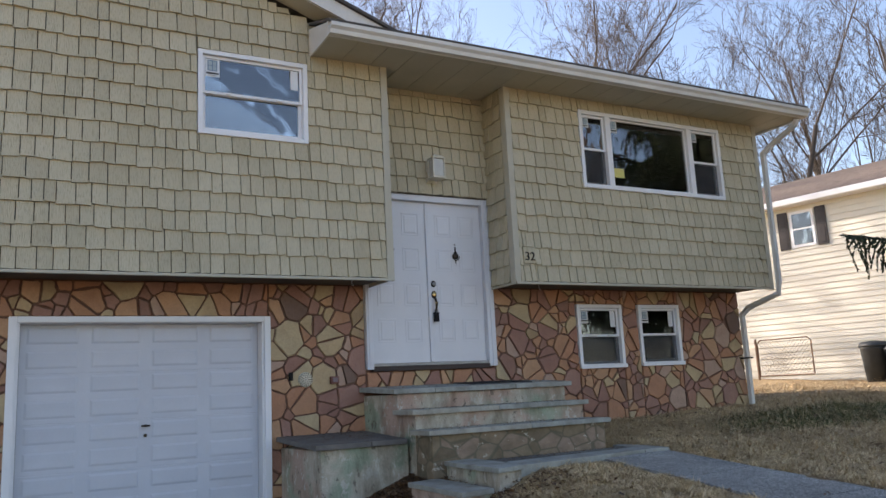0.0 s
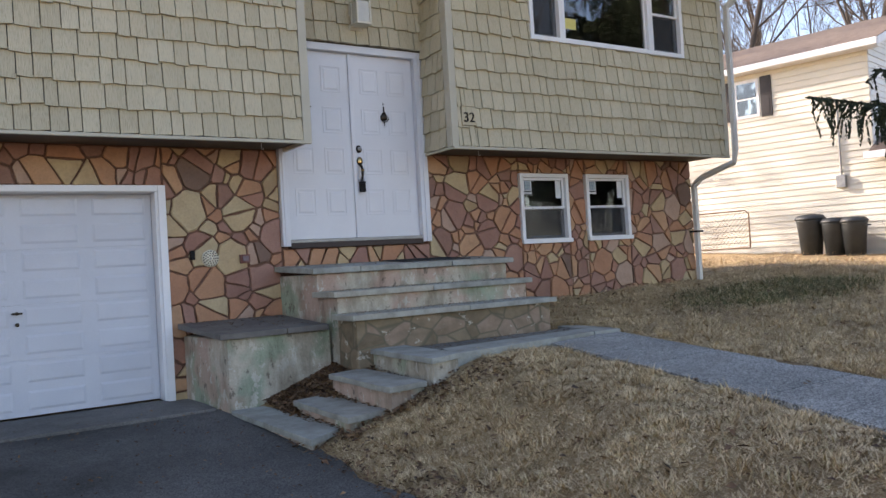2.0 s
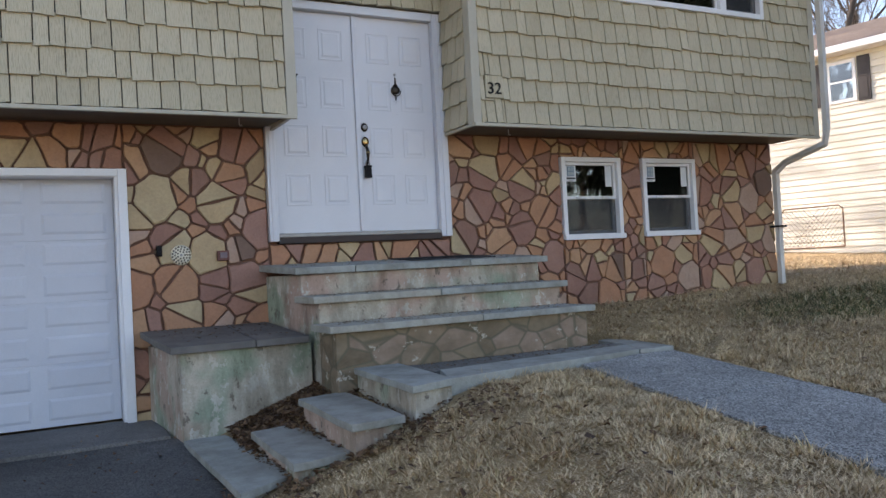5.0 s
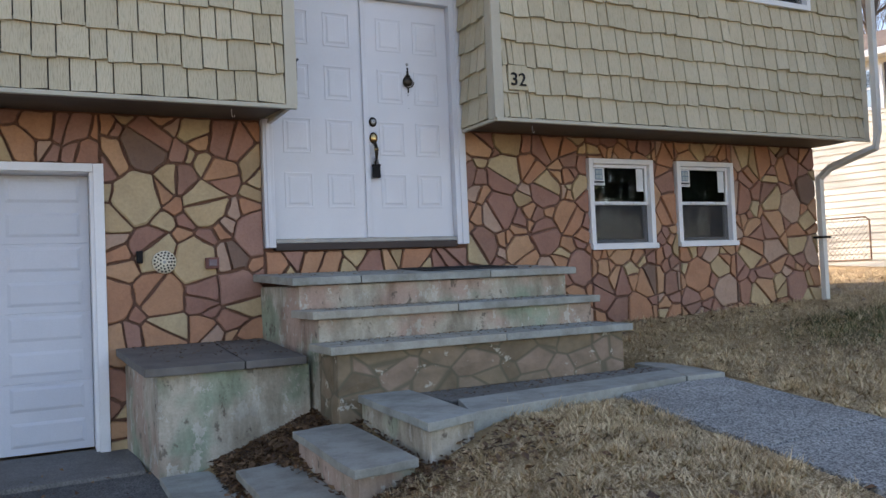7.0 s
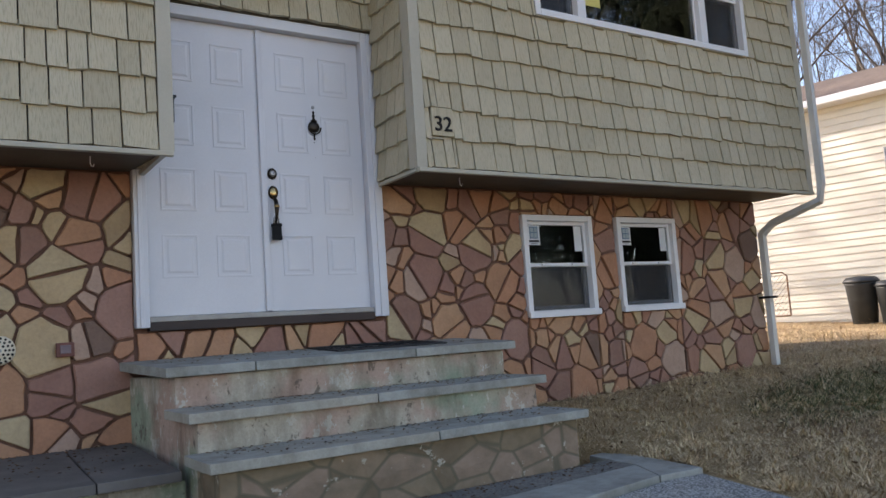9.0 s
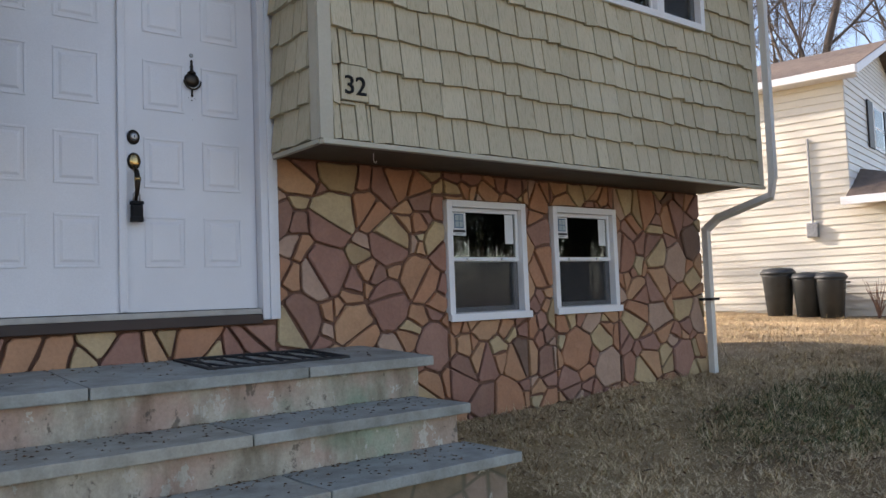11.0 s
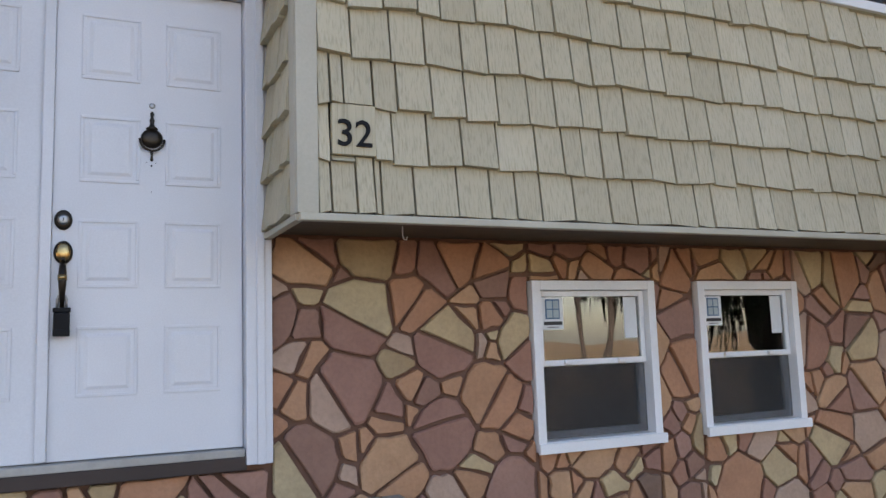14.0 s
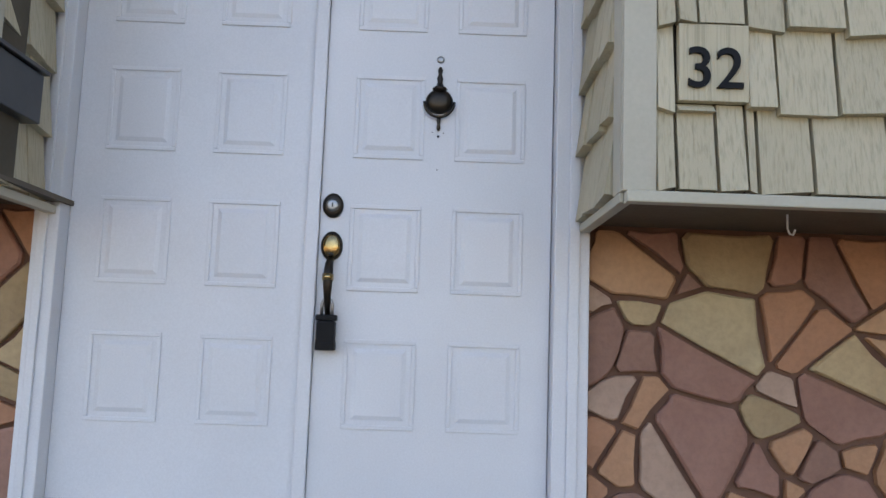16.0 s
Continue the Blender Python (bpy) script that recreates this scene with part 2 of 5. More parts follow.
STRAW = make_blades("dry_grass_blades", [(0.0, (0.26, 0.17, 0.085)), (0.3, (0.60, 0.44, 0.25)), (0.8, (0.84, 0.67, 0.43)), (1.0, (0.50, 0.41, 0.2))])
GREENGRASS = make_blades("green_grass_blades", [(0.0, (0.05, 0.075, 0.02)), (0.6, (0.10, 0.135, 0.04)), (1.0, (0.24, 0.20, 0.09))])
LEAF = make_blades("fallen_leaf", [(0.0, (0.07, 0.038, 0.022)), (0.5, (0.16, 0.085, 0.04)), (1.0, (0.28, 0.17, 0.085))])
NEEDLE = make_blades("spruce_needles", [(0.0, (0.018, 0.03, 0.016)), (0.6, (0.04, 0.06, 0.028)), (1.0, (0.075, 0.085, 0.04))])
MORTAR = plain("brown_mortar", (0.135, 0.068, 0.045), (0.19, 0.10, 0.066), 0.9, 6, 90, 0.5, 0.004)
PAINT = plain("white_door_paint", (0.63, 0.64, 0.67), (0.69, 0.70, 0.73), 0.38, 2.0, 160, 0.04, 0.001)
VINYL = plain("white_vinyl", (0.76, 0.77, 0.78), (0.82, 0.82, 0.83), 0.4, 3.0, 120, 0.04, 0.001)
ALMOND = plain("almond_trim", (0.43, 0.40, 0.31), (0.49, 0.46, 0.36), 0.5, 3.0, 90, 0.06, 0.001)
SOFFIT = plain("almond_soffit", (0.42, 0.39, 0.30), (0.48, 0.45, 0.35), 0.55, 2.0, 60, 0.05, 0.001)
GUTTER = plain("white_gutter", (0.60, 0.59, 0.55), (0.70, 0.69, 0.65), 0.4, 2.5, 60, 0.05, 0.001)
ROOFING = plain("asphalt_shingle_roof", (0.05, 0.045, 0.042), (0.10, 0.09, 0.08), 0.9, 5, 120, 0.6, 0.006)
ROOFBROWN = plain("brown_roof_shingles", (0.105, 0.078, 0.06), (0.175, 0.13, 0.10), 0.9, 5, 60, 0.6, 0.01)
BRONZE = plain("aged_bronze", (0.022, 0.018, 0.015), (0.05, 0.04, 0.03), 0.38, 20, 150, 0.1, 0.001, 0.8)
BRASS = plain("worn_brass", (0.30, 0.20, 0.085), (0.52, 0.38, 0.18), 0.22, 25, 150, 0.05, 0.001, 1.0)
STEEL = plain("steel", (0.26, 0.26, 0.26), (0.38, 0.38, 0.38), 0.42, 20, 150, 0.05, 0.001, 1.0)
BLACK = plain("black_plastic", (0.006, 0.006, 0.007), (0.012, 0.012, 0.013), 0.55, 10, 120, 0.1, 0.001)
BLACK.node_tree.nodes["Principled BSDF"].inputs["Specular IOR Level"].default_value = 0.15
BINPLASTIC = plain("dark_bin_plastic", (0.02, 0.024, 0.026), (0.035, 0.04, 0.042), 0.5, 4, 60, 0.1, 0.002)
MAILBLACK = plain("black_painted_steel", (0.02, 0.021, 0.024), (0.035, 0.036, 0.04), 0.35, 10, 120, 0.1, 0.001)
DARKWOOD = plain("dark_sill_wood", (0.02, 0.012, 0.01), (0.045, 0.026, 0.02), 0.6, 8, 60, 0.3, 0.002, 0, (0.2, 1, 1))
# Dark backing behind the shakes; shadow in their gaps is put into this colour.
GAPSHADE = plain("brown_building_paper", (0.07, 0.058, 0.04), (0.10, 0.085, 0.06), 0.9, 5, 60)
SLATE = plain("dark_slate", (0.10, 0.09, 0.08), (0.18, 0.165, 0.145), 0.7, 5, 60, 0.4, 0.004)
# Brown soffit darkened further; shade under the overhang is put into the colour.
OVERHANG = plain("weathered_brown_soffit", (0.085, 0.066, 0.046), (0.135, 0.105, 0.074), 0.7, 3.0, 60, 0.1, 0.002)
# Recess shade and blue sky light are put into this white paint.
GARAGEPAINT = plain("bluish_white_garage_paint", (0.53, 0.555, 0.61), (0.60, 0.62, 0.67), 0.5, 1.5, 120, 0.05, 0.001)
SILL = plain("worn_aluminium_sill", (0.32, 0.30, 0.27), (0.44, 0.42, 0.38), 0.6, 8, 90)
LIDGREY = plain("dull_lid_paint", (0.16, 0.115, 0.125), (0.24, 0.18, 0.19), 0.6, 20, 90)
# Dark plaster: the dimness of rooms and recess is put into its colour.
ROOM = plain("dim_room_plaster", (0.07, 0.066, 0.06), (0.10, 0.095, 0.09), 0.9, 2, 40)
STICKER = plain("paper_sticker", (0.68, 0.71, 0.72), (0.76, 0.78, 0.79), 0.6, 10, 90)
STICKBLUE = plain("sticker_blue", (0.05, 0.12, 0.22), (0.08, 0.17, 0.28), 0.6, 10, 90)
STICKGREY = plain("sticker_grey", (0.33, 0.41, 0.45), (0.42, 0.50, 0.53), 0.6, 10, 90)
STICKINK = plain("sticker_ink", (0.02, 0.02, 0.022), (0.03, 0.03, 0.032), 0.6, 10, 90)
YELLOWNOTE = plain("yellow_paper", (0.62, 0.55, 0.16), (0.70, 0.62, 0.2), 0.7, 10, 90)
VENTCREAM = plain("cream_enamel", (0.66, 0.60, 0.45), (0.76, 0.70, 0.55), 0.5, 20, 120)
REDPLATE = plain("rusty_red_cover", (0.13, 0.045, 0.035), (0.2, 0.07, 0.05), 0.6, 20, 120)
BARK = plain("grey_bark", (0.06, 0.048, 0.038), (0.125, 0.10, 0.08), 0.9, 2.5, 30, 0.8, 0.02, 0, (1, 1, 0.3))
SPRUCEBARK = plain("spruce_bark", (0.05, 0.038, 0.03), (0.10, 0.075, 0.06), 0.9, 4, 40, 0.8, 0.02)
NBSIDING = plain("cream_lap_siding", (0.66, 0.62, 0.51), (0.73, 0.69, 0.58), 0.5, 0.7, 40, 0.05, 0.001)
NBWHITE = plain("white_gable_siding", (0.70, 0.69, 0.65), (0.77, 0.76, 0.72), 0.5, 0.7, 40, 0.05, 0.001)
SHUTTER = plain("dark_shutter", (0.018, 0.012, 0.011), (0.032, 0.022, 0.019), 0.5, 6, 60)
TERRACOTTA = plain("tan_glazed_pot", (0.40, 0.33, 0.20), (0.5, 0.42, 0.27), 0.5, 10, 90)
REDFLOWER = plain("red_petals", (0.5, 0.015, 0.03), (0.68, 0.03, 0.05), 0.6, 30, 90)
RUST = plain("rusty_pipe", (0.13, 0.07, 0.04), (0.24, 0.15, 0.09), 0.7, 12, 90)
TWIG = plain("reddish_twigs", (0.16, 0.09, 0.06), (0.26, 0.15, 0.10), 0.85, 12, 90)
DISHWHITE = plain("lamp_cream_paint", (0.58, 0.55, 0.44), (0.66, 0.63, 0.52), 0.4, 10, 90)
FROST = plain("frosted_lamp_glass", (0.5, 0.5, 0.46), (0.58, 0.58, 0.53), 0.25, 10, 90)
RUBBER = plain("black_rubber_mat", (0.014, 0.014, 0.015), (0.026, 0.026, 0.028), 0.7, 20, 150, 0.4, 0.002)


# ---- mesh helpers ----
def mesh_from(verts, faces, name="mesh"):
    me = bpy.data.meshes.new(name)
    me.from_pydata(verts, [], faces)
    me.update()
    return me


def add_box(bm, x0, x1, y0, y1, z0, z1, bev=0.0):
    r = bmesh.ops.create_cube(bm, size=1.0)
    bmesh.ops.scale(bm, vec=(x1 - x0, y1 - y0, z1 - z0), verts=r["verts"])
    bmesh.ops.translate(bm, vec=((x0 + x1) / 2, (y0 + y1) / 2, (z0 + z1) / 2), verts=r["verts"])
    if bev:
        es = list({e for v in r["verts"] for e in v.link_edges})
        bmesh.ops.bevel(bm, geom=es, offset=bev, segments=2, affect="EDGES", profile=0.6)


def box(x0, x1, y0, y1, z0, z1, bev=0.0):
    bm = bmesh.new()
    add_box(bm, x0, x1, y0, y1, z0, z1, bev)
    return bm


def cyl(p, q, r0, r1=None, seg=16):
    """A tapered rod from p to q."""
    bm = bmesh.new()
    p, q = Vector(p), Vector(q)
    d = q - p
    m = Matrix.Translation((p + q) / 2) @ d.to_track_quat("Z", "Y").to_matrix().to_4x4()
    bmesh.ops.create_cone(bm, cap_ends=True, segments=seg, radius1=r0, radius2=r0 if r1 is None else r1, depth=d.length, matrix=m)
    return bm


def lathe(profile, seg=24, axis="Z"):
    """A turned shape from (radius, height) pairs."""
    bm = bmesh.new()
    rings = []
    for r, h in profile:
        ring = []
        for k in range(seg):
            a = 2 * math.pi * k / seg
            x, y = r * math.cos(a), r * math.sin(a)
            ring.append(bm.verts.new((x, y, h) if axis == "Z" else (x, -h, y)))
        rings.append(ring)
    for a, b in zip(rings, rings[1:]):
        for k in range(seg):
            bm.faces.new((a[k], a[(k + 1) % seg], b[(k + 1) % seg], b[k]))
    for ring in (rings[0], rings[-1]):
        bm.faces.new(ring)
    bmesh.ops.recalc_face_normals(bm, faces=bm.faces)
    return bm


def tube(points, r, seg=8):
    """A bent pipe through the points; r is one radius or one a point."""
    bm = bmesh.new()
    pts = [Vector(p) for p in points]
    rs = r if isinstance(r, (list, tuple)) else [r] * len(pts)
    rings = []
    for k, p in enumerate(pts):
        d = (pts[min(k + 1, len(pts) - 1)] - pts[max(k - 1, 0)]).normalized()
        s = d.orthogonal().normalized() if k == 0 else (s - d * s.dot(d)).normalized()
        u = d.cross(s)
        rings.append([bm.verts.new(p + rs[k] * (s * math.cos(2 * math.pi * j / seg) + u * math.sin(2 * math.pi * j / seg))) for j in range(seg)])
    for a, b in zip(rings, rings[1:]):
        for j in range(seg):
            bm.faces.new((a[j], a[(j + 1) % seg], b[(j + 1) % seg], b[j]))
    bm.faces.new(rings[0])
    bm.faces.new(rings[-1])
    bmesh.ops.recalc_face_normals(bm, faces=bm.faces)
    return bm


def prism(poly, z0, z1, bev=0.0):
    """A slab on a plan outline."""
    bm = bmesh.new()
    lo = [bm.verts.new((x, y, z0)) for x, y in poly]
    hi = [bm.verts.new((x, y, z1)) for x, y in poly]
    n = len(poly)
    bm.faces.new(lo)
    bm.faces.new(hi)
    for k in range(n):
        bm.faces.new((lo[k], lo[(k + 1) % n], hi[(k + 1) % n], hi[k]))
    bmesh.ops.recalc_face_normals(bm, faces=bm.faces)
    if bev:
        bmesh.ops.bevel(bm, geom=list(bm.edges), offset=bev, segments=2, affect="EDGES", profile=0.6)
    return bm


def solid(name, bm, mat, parent=None, smooth=False):
    me = bpy.data.meshes.new(name)
    bm.to_mesh(me)
    bm.free()
    if smooth:
        me.polygons.foreach_set("use_smooth", [True] * len(me.polygons))
    me.materials.append(mat)
    ob = new(name, me)
    ob.parent = parent
    return ob


def part(name, bm, mat, parent, label="", smooth=False):
    return tagged(solid(name, bm, mat, parent, smooth), label)


def thing(name, label, category, group="", at=(0, 0, 0)):
    ob = new(name)
    ob.location = at
    ob.empty_display_size = 0.1
    return tagged(ob, label, category, group)


def structure(name, bm, mat, label, category="wall"):
    return tagged(solid(name, bm, mat), label, category, kind="structure")


def wall_y(name, x0, x1, z0, z1, y0, y1, holes, mat, label):
    """A wall across y0..y1 with openings (x0, x1, z0, z1) that go through."""
    xs = sorted({x0, x1, *[h[0] for h in holes], *[h[1] for h in holes]})
    zs = sorted({z0, z1, *[h[2] for h in holes], *[h[3] for h in holes]})
    xs, zs = [x for x in xs if x0 <= x <= x1], [z for z in zs if z0 <= z <= z1]
    bm = bmesh.new()
    for a, b in zip(xs, xs[1:]):
        run = []
        for c, d in zip(zs, zs[1:]):
            if any(h[0] <= (a + b) / 2 <= h[1] and h[2] <= (c + d) / 2 <= h[3] for h in holes):
                continue
            if run and run[-1][1] == c:
                run[-1][1] = d
            else:
                run.append([c, d])
        for c, d in run:
            add_box(bm, a, b, y0, y1, c, d)
    return structure(name, bm, mat, label)


# ---- levels ----
Y_STONE, Y_UP, Z_OVER, Z_SOFF = 9.06, 8.43, 2.715, 5.24
X_LW, X_RW, X_END = 4.296, 5.985, 10.55
W1, W2 = (7.355, 8.15, 1.612, 2.49), (8.46, 9.25, 1.618, 2.49)
SW, PW = (2.12, 3.325, 4.18, 5.12), (7.15, 9.80, 3.99, 5.08)
GAR, DOOR = (0.48, 3.03, 0.2, 2.30), (4.205, 5.99, 1.69, 3.86)


def smooth01(v):
    v = np.clip(v, 0, 1)
    return v * v * (3 - 2 * v)


def drive_z(y):
    return 0.265 - 0.031 * (9.0 - np.clip(y, -6, 9.2))


def lawn_z(x, y):
    up = 0.19 + 0.068 * np.clip(y, -3, 9.5) + 0.012 * np.clip(y - 14, 0, 30)
    rise = 0.29 * (1 - np.exp(-np.clip(x - 6.9, 0, 60) / 5.2))
    far = smooth01((y - 7.0) / 2.2) * 0.05
    east = smooth01((x - 13.0) / 8.0) * (0.052 * np.clip(y - 10.8, -1.2, 9.0) - 0.30)
    return up + rise + far + east


def ground_z(x, y):
    edge = 3.35 - 0.03 * (7 - np.clip(y, -5, 8))
    k = np.clip((x - edge) / 1.75, 0, 1)
    k = 0.55 * np.sin(k * math.pi / 2) + 0.45 * smooth01(k)
    d = drive_z(y)
    lump = 0.02 * np.sin(x * 2.3 + y * 1.1) * np.sin(y * 1.7 - x) * np.clip((x - edge) * 3, 0, 1)
    z = d + (lawn_z(x, y) - d) * k + lump
    dip = 0.25 * smooth01((3.46 - y) / 0.15) * smooth01((x - 4.85) / 0.3) * smooth01((6.7 - x) / 0.35)
    cut = 0.14 * smooth01((x - 4.4) / 0.3) * smooth01((6.85 - x) / 0.2) * smooth01((y - 6.72) / 0.25)
    return z - dip - cut


def grid_mesh(xs, ys, height):
    gx, gy = np.meshgrid(xs, ys)
    gz = height(gx, gy)
    n, m = len(xs), len(ys)
    verts = np.stack([gx, gy, gz], -1).reshape(-1, 3)
    i = np.arange(n * m).reshape(m, n)
    faces = np.stack([i[:-1, :-1], i[:-1, 1:], i[1:, 1:], i[1:, :-1]], -1).reshape(-1, 4)
    me = mesh_from(verts.tolist(), faces.tolist())
    me.polygons.foreach_set("use_smooth", [True] * len(me.polygons))
    return me


def axis(a, b, step, far):
    out = [a, b]
    s = step
    while out[0] > -far:
        s *= 1.35
        out = [out[0] - s] + out
    s = step
    while out[-1] < far:
        s *= 1.35
        out.append(out[-1] + s)
    return np.array([v for v in out if v < a] + list(np.arange(a, b, step)) + [v for v in out if v >= b])


me = grid_mesh(axis(-3, 13, 0.14, 900), axis(-1.5, 10, 0.14, 900), lambda x, y: ground_z(x, y) - 0.012)
me.materials.append(SOIL)
tagged(new("ground", me), "dormant brown lawn and bare soil sloping up to the house", "ground", kind="structure")

xs_d = np.linspace(-4, 3.36, 40)
me = grid_mesh(xs_d, np.linspace(-12, 8.3, 90), lambda x, y: drive_z(y) + 0.004 + 0.004 * np.sin(x * 3 + y * 2))
for v in me.vertices:
    if v.co.x > 3.1:
        v.co.x += 0.05 * math.sin(v.co.y * 3.1) + 0.03 * math.sin(v.co.y * 7.7) - 0.03 * (7 - max(-5, min(8, v.co.y)))
me.materials.append(ASPHALT)
tagged(new("driveway", me), "worn dark asphalt driveway in front of the garage", "driveway", kind="structure")
structure("garage_apron", prism([(-3, 8.22), (3.2, 8.25), (3.2, 9.2), (-3, 9.2)], 0.0, 0.272, 0.01), CONCRETE, "old grey concrete apron strip before the garage door", "pavement")

# ---- house walls ----
wall_lower = wall_y("wall_lower", -4.0, X_END, -0.2, Z_OVER, Y_STONE + 0.022, Y_STONE + 0.25, [W1, W2, GAR, DOOR], MORTAR, "lower wall of irregular brown and tan flagstones in brown mortar")
wall_left = wall_y("wall_left_wing", -4.0, X_LW, Z_OVER, Z_SOFF + 0.1, Y_UP + 0.02, Y_UP + 0.25, [SW], GAPSHADE, "upper wall clad in tan shake siding above the garage")
wall_right = wall_y("wall_right_wing", X_RW, 10.60, Z_OVER, Z_SOFF + 0.1, Y_UP + 0.02, Y_UP + 0.25, [PW], GAPSHADE, "upper wall clad in tan shake siding with a picture window")
wall_recess = wall_y("wall_recess", X_LW - 0.1, X_RW + 0.1, 3.865, Z_SOFF + 0.1, 9.0, 9.25, [], GAPSHADE, "recessed wall of tan shake siding above the front door")
wall_side_l = structure("wall_left_return", box(X_LW - 0.3, X_LW - 0.1, Y_UP + 0.25, 9.02, Z_OVER, Z_SOFF + 0.1), GAPSHADE, "short side wall of tan shake siding beside the door")
wall_side_r = structure("wall_right_return", box(X_RW + 0.014, X_RW + 0.2, Y_UP + 0.25, 9.02, Z_OVER, Z_SOFF + 0.1), GAPSHADE, "short side wall of tan shake siding beside the door")
structure("wall_east", box(10.36, 10.60, 8.68, 14.0, Z_OVER, Z_SOFF + 0.1), NBSIDING, "side wall of the house round the corner")
structure("wall_east_lower", box(10.30, X_END - 0.01, Y_STONE + 0.25, 14.0, 0.2, Z_OVER), MORTAR, "lower side wall of the house round the corner")
structure("wall_back", box(-4.0, 10.60, 14.0, 14.2, 0.0, Z_SOFF + 0.1), NBSIDING, "back wall of the house")
structure("wall_west", box(-4.2, -4.0, 8.45, 14.2, -0.1, 6.2), NBSIDING, "far side wall of the house")
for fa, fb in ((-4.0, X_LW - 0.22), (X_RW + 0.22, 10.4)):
    structure("floor", box(fa, fb, Y_UP + 0.3, 14.0, Z_OVER + 0.02, Z_OVER + 0.2), ROOM, "upper floor, coloured dark for the dim rooms", "floor")
# Inner wall added behind the windows; its dark colour gives the dim room.
structure("partition_wall", box(-4.0, 10.4, 12.6, 12.7, 0.2, Z_SOFF), ROOM, "added inner wall, coloured dark for the dim rooms")

# gable of the left wing with its rake
gable = bmesh.new()
gx0, gx1, zt = -4.0, 4.2, Z_SOFF + 0.1
apex = zt + 0.36 * (gx1 + 1.2)
vv = [(gx1, zt), (gx0, zt), (gx0, apex - 0.36 * (-1.2 - gx0)), (-1.2, apex)]
f = [gable.verts.new((x, Y_UP + 0.02, z)) for x, z in vv]
bk = [gable.verts.new((x, Y_UP + 0.25, z)) for x, z in vv]
gable.faces.new(f)
gable.faces.new(bk[::-1])
for k in range(4):
    gable.faces.new((f[k], bk[k], bk[(k + 1) % 4], f[(k + 1) % 4]))
bmesh.ops.recalc_face_normals(gable, faces=gable.faces)
wall_gable = structure("wall_gable", gable, GAPSHADE, "gable wall of tan shake siding under the rake")


def slanted_board(xa, za, xb, zb, h, y0, y1, bev=0.004):
    bm = bmesh.new()
    q = [(xa, za), (xb, zb), (xb, zb + h), (xa, za + h)]
    a = [bm.verts.new((x, y0, z)) for x, z in q]
    b = [bm.verts.new((x, y1, z)) for x, z in q]
    bm.faces.new(a)
    bm.faces.new(b[::-1])
    for k in range(4):
        bm.faces.new((a[k], b[k], b[(k + 1) % 4], a[(k + 1) % 4]))
    bmesh.ops.recalc_face_normals(bm, faces=bm.faces)
    return bm


roof_l = thing("gable_roof", "gable roof with white rake board above tan siding", "roof")
roof_l["kind"] = "structure"
part("rake_board", slanted_board(-1.2, apex + 0.13, 4.45, zt - 0.02, 0.17, 8.12, 8.16), GUTTER, roof_l)
part("rake_soffit", slanted_board(-1.2, apex + 0.13, 4.45, zt - 0.02, 0.02, 8.163, 8.45), SOFFIT, roof_l)
part("roofing", slanted_board(-1.2, apex + 0.305, 4.5, zt + 0.135, 0.04, 8.08, 14.5), ROOFING, roof_l)
part("roofing", slanted_board(-4.6, apex + 0.305 - 1.22, -1.2, apex + 0.305, 0.04, 8.08, 14.5), ROOFING, roof_l)

# main eave: soffit, fascia gutter, roof
EX0, EX1, EY = 3.36, 11.02, 7.78
eave = thing("eave", "long eave with almond soffit boards and a white gutter", "eave")
eave["kind"] = "structure"
for k in range(21):
    xa = EX0 + 0.02 + k * (EX1 - EX0 - 0.04) / 21
    w = (EX1 - EX0 - 0.04) / 21
    zs = Z_SOFF + (0.0)
    part("soffit_panel", box(xa + 0.0025, xa + w - 0.0025, EY + 0.05, 9.0 if X_LW < xa + w / 2 < X_RW else Y_UP + 0.02, zs, zs + 0.02, 0.003), SOFFIT, eave)
part("soffit_backing", box(EX0 + 0.01, EX1 - 0.01, EY + 0.04, 9.0, Z_SOFF + 0.02, Z_SOFF + 0.035), SOFFIT, eave)
gut = bmesh.new()
prof = [(0.0, 0.0), (-0.075, 0.0), (-0.085, 0.045), (-0.115, 0.075), (-0.118, 0.115), (-0.105, 0.115), (-0.1, 0.085), (0.0, 0.085)]
rows_g = [[gut.verts.new((x, EY + 0.03 + dy, Z_SOFF - 0.015 + dz)) for dy, dz in prof] for x in (EX0, EX1)]
for k in range(len(prof)):
    j = (k + 1) % len(prof)
    gut.faces.new((rows_g[0][k], rows_g[0][j], rows_g[1][j], rows_g[1][k]))
gut.faces.new(rows_g[0])
gut.faces.new(rows_g[1])
bmesh.ops.recalc_face_normals(gut, faces=gut.faces)
part("gutter", gut, GUTTER, eave, "white metal gutter")
part("fascia", box(EX0, EX1, EY + 0.031, EY + 0.05, Z_SOFF - 0.02, Z_SOFF + 0.16), GUTTER, eave)
cheek = bmesh.new()
for y0, y1, xx in ((EY + 0.05, Y_UP + 0.02, EX0), (EY + 0.05, Y_UP + 0.9, EX1 - 0.02)):
    q = [(y0, Z_SOFF - 0.02), (y1, Z_SOFF - 0.02), (y1, Z_SOFF + 0.14 + 0.3 * (y1 - y0)), (y0, Z_SOFF + 0.14)]
    a = [cheek.verts.new((xx, y, z)) for y, z in q]
    b = [cheek.verts.new((xx + 0.02, y, z)) for y, z in q]
    cheek.faces.new(a)
    cheek.faces.new(b)
    for k in range(4):
        cheek.faces.new((a[k], a[(k + 1) % 4], b[(k + 1) % 4], b[k]))
bmesh.ops.recalc_face_normals(cheek, faces=cheek.faces)
part("end_board", cheek, GUTTER, eave)
rf = bmesh.new()
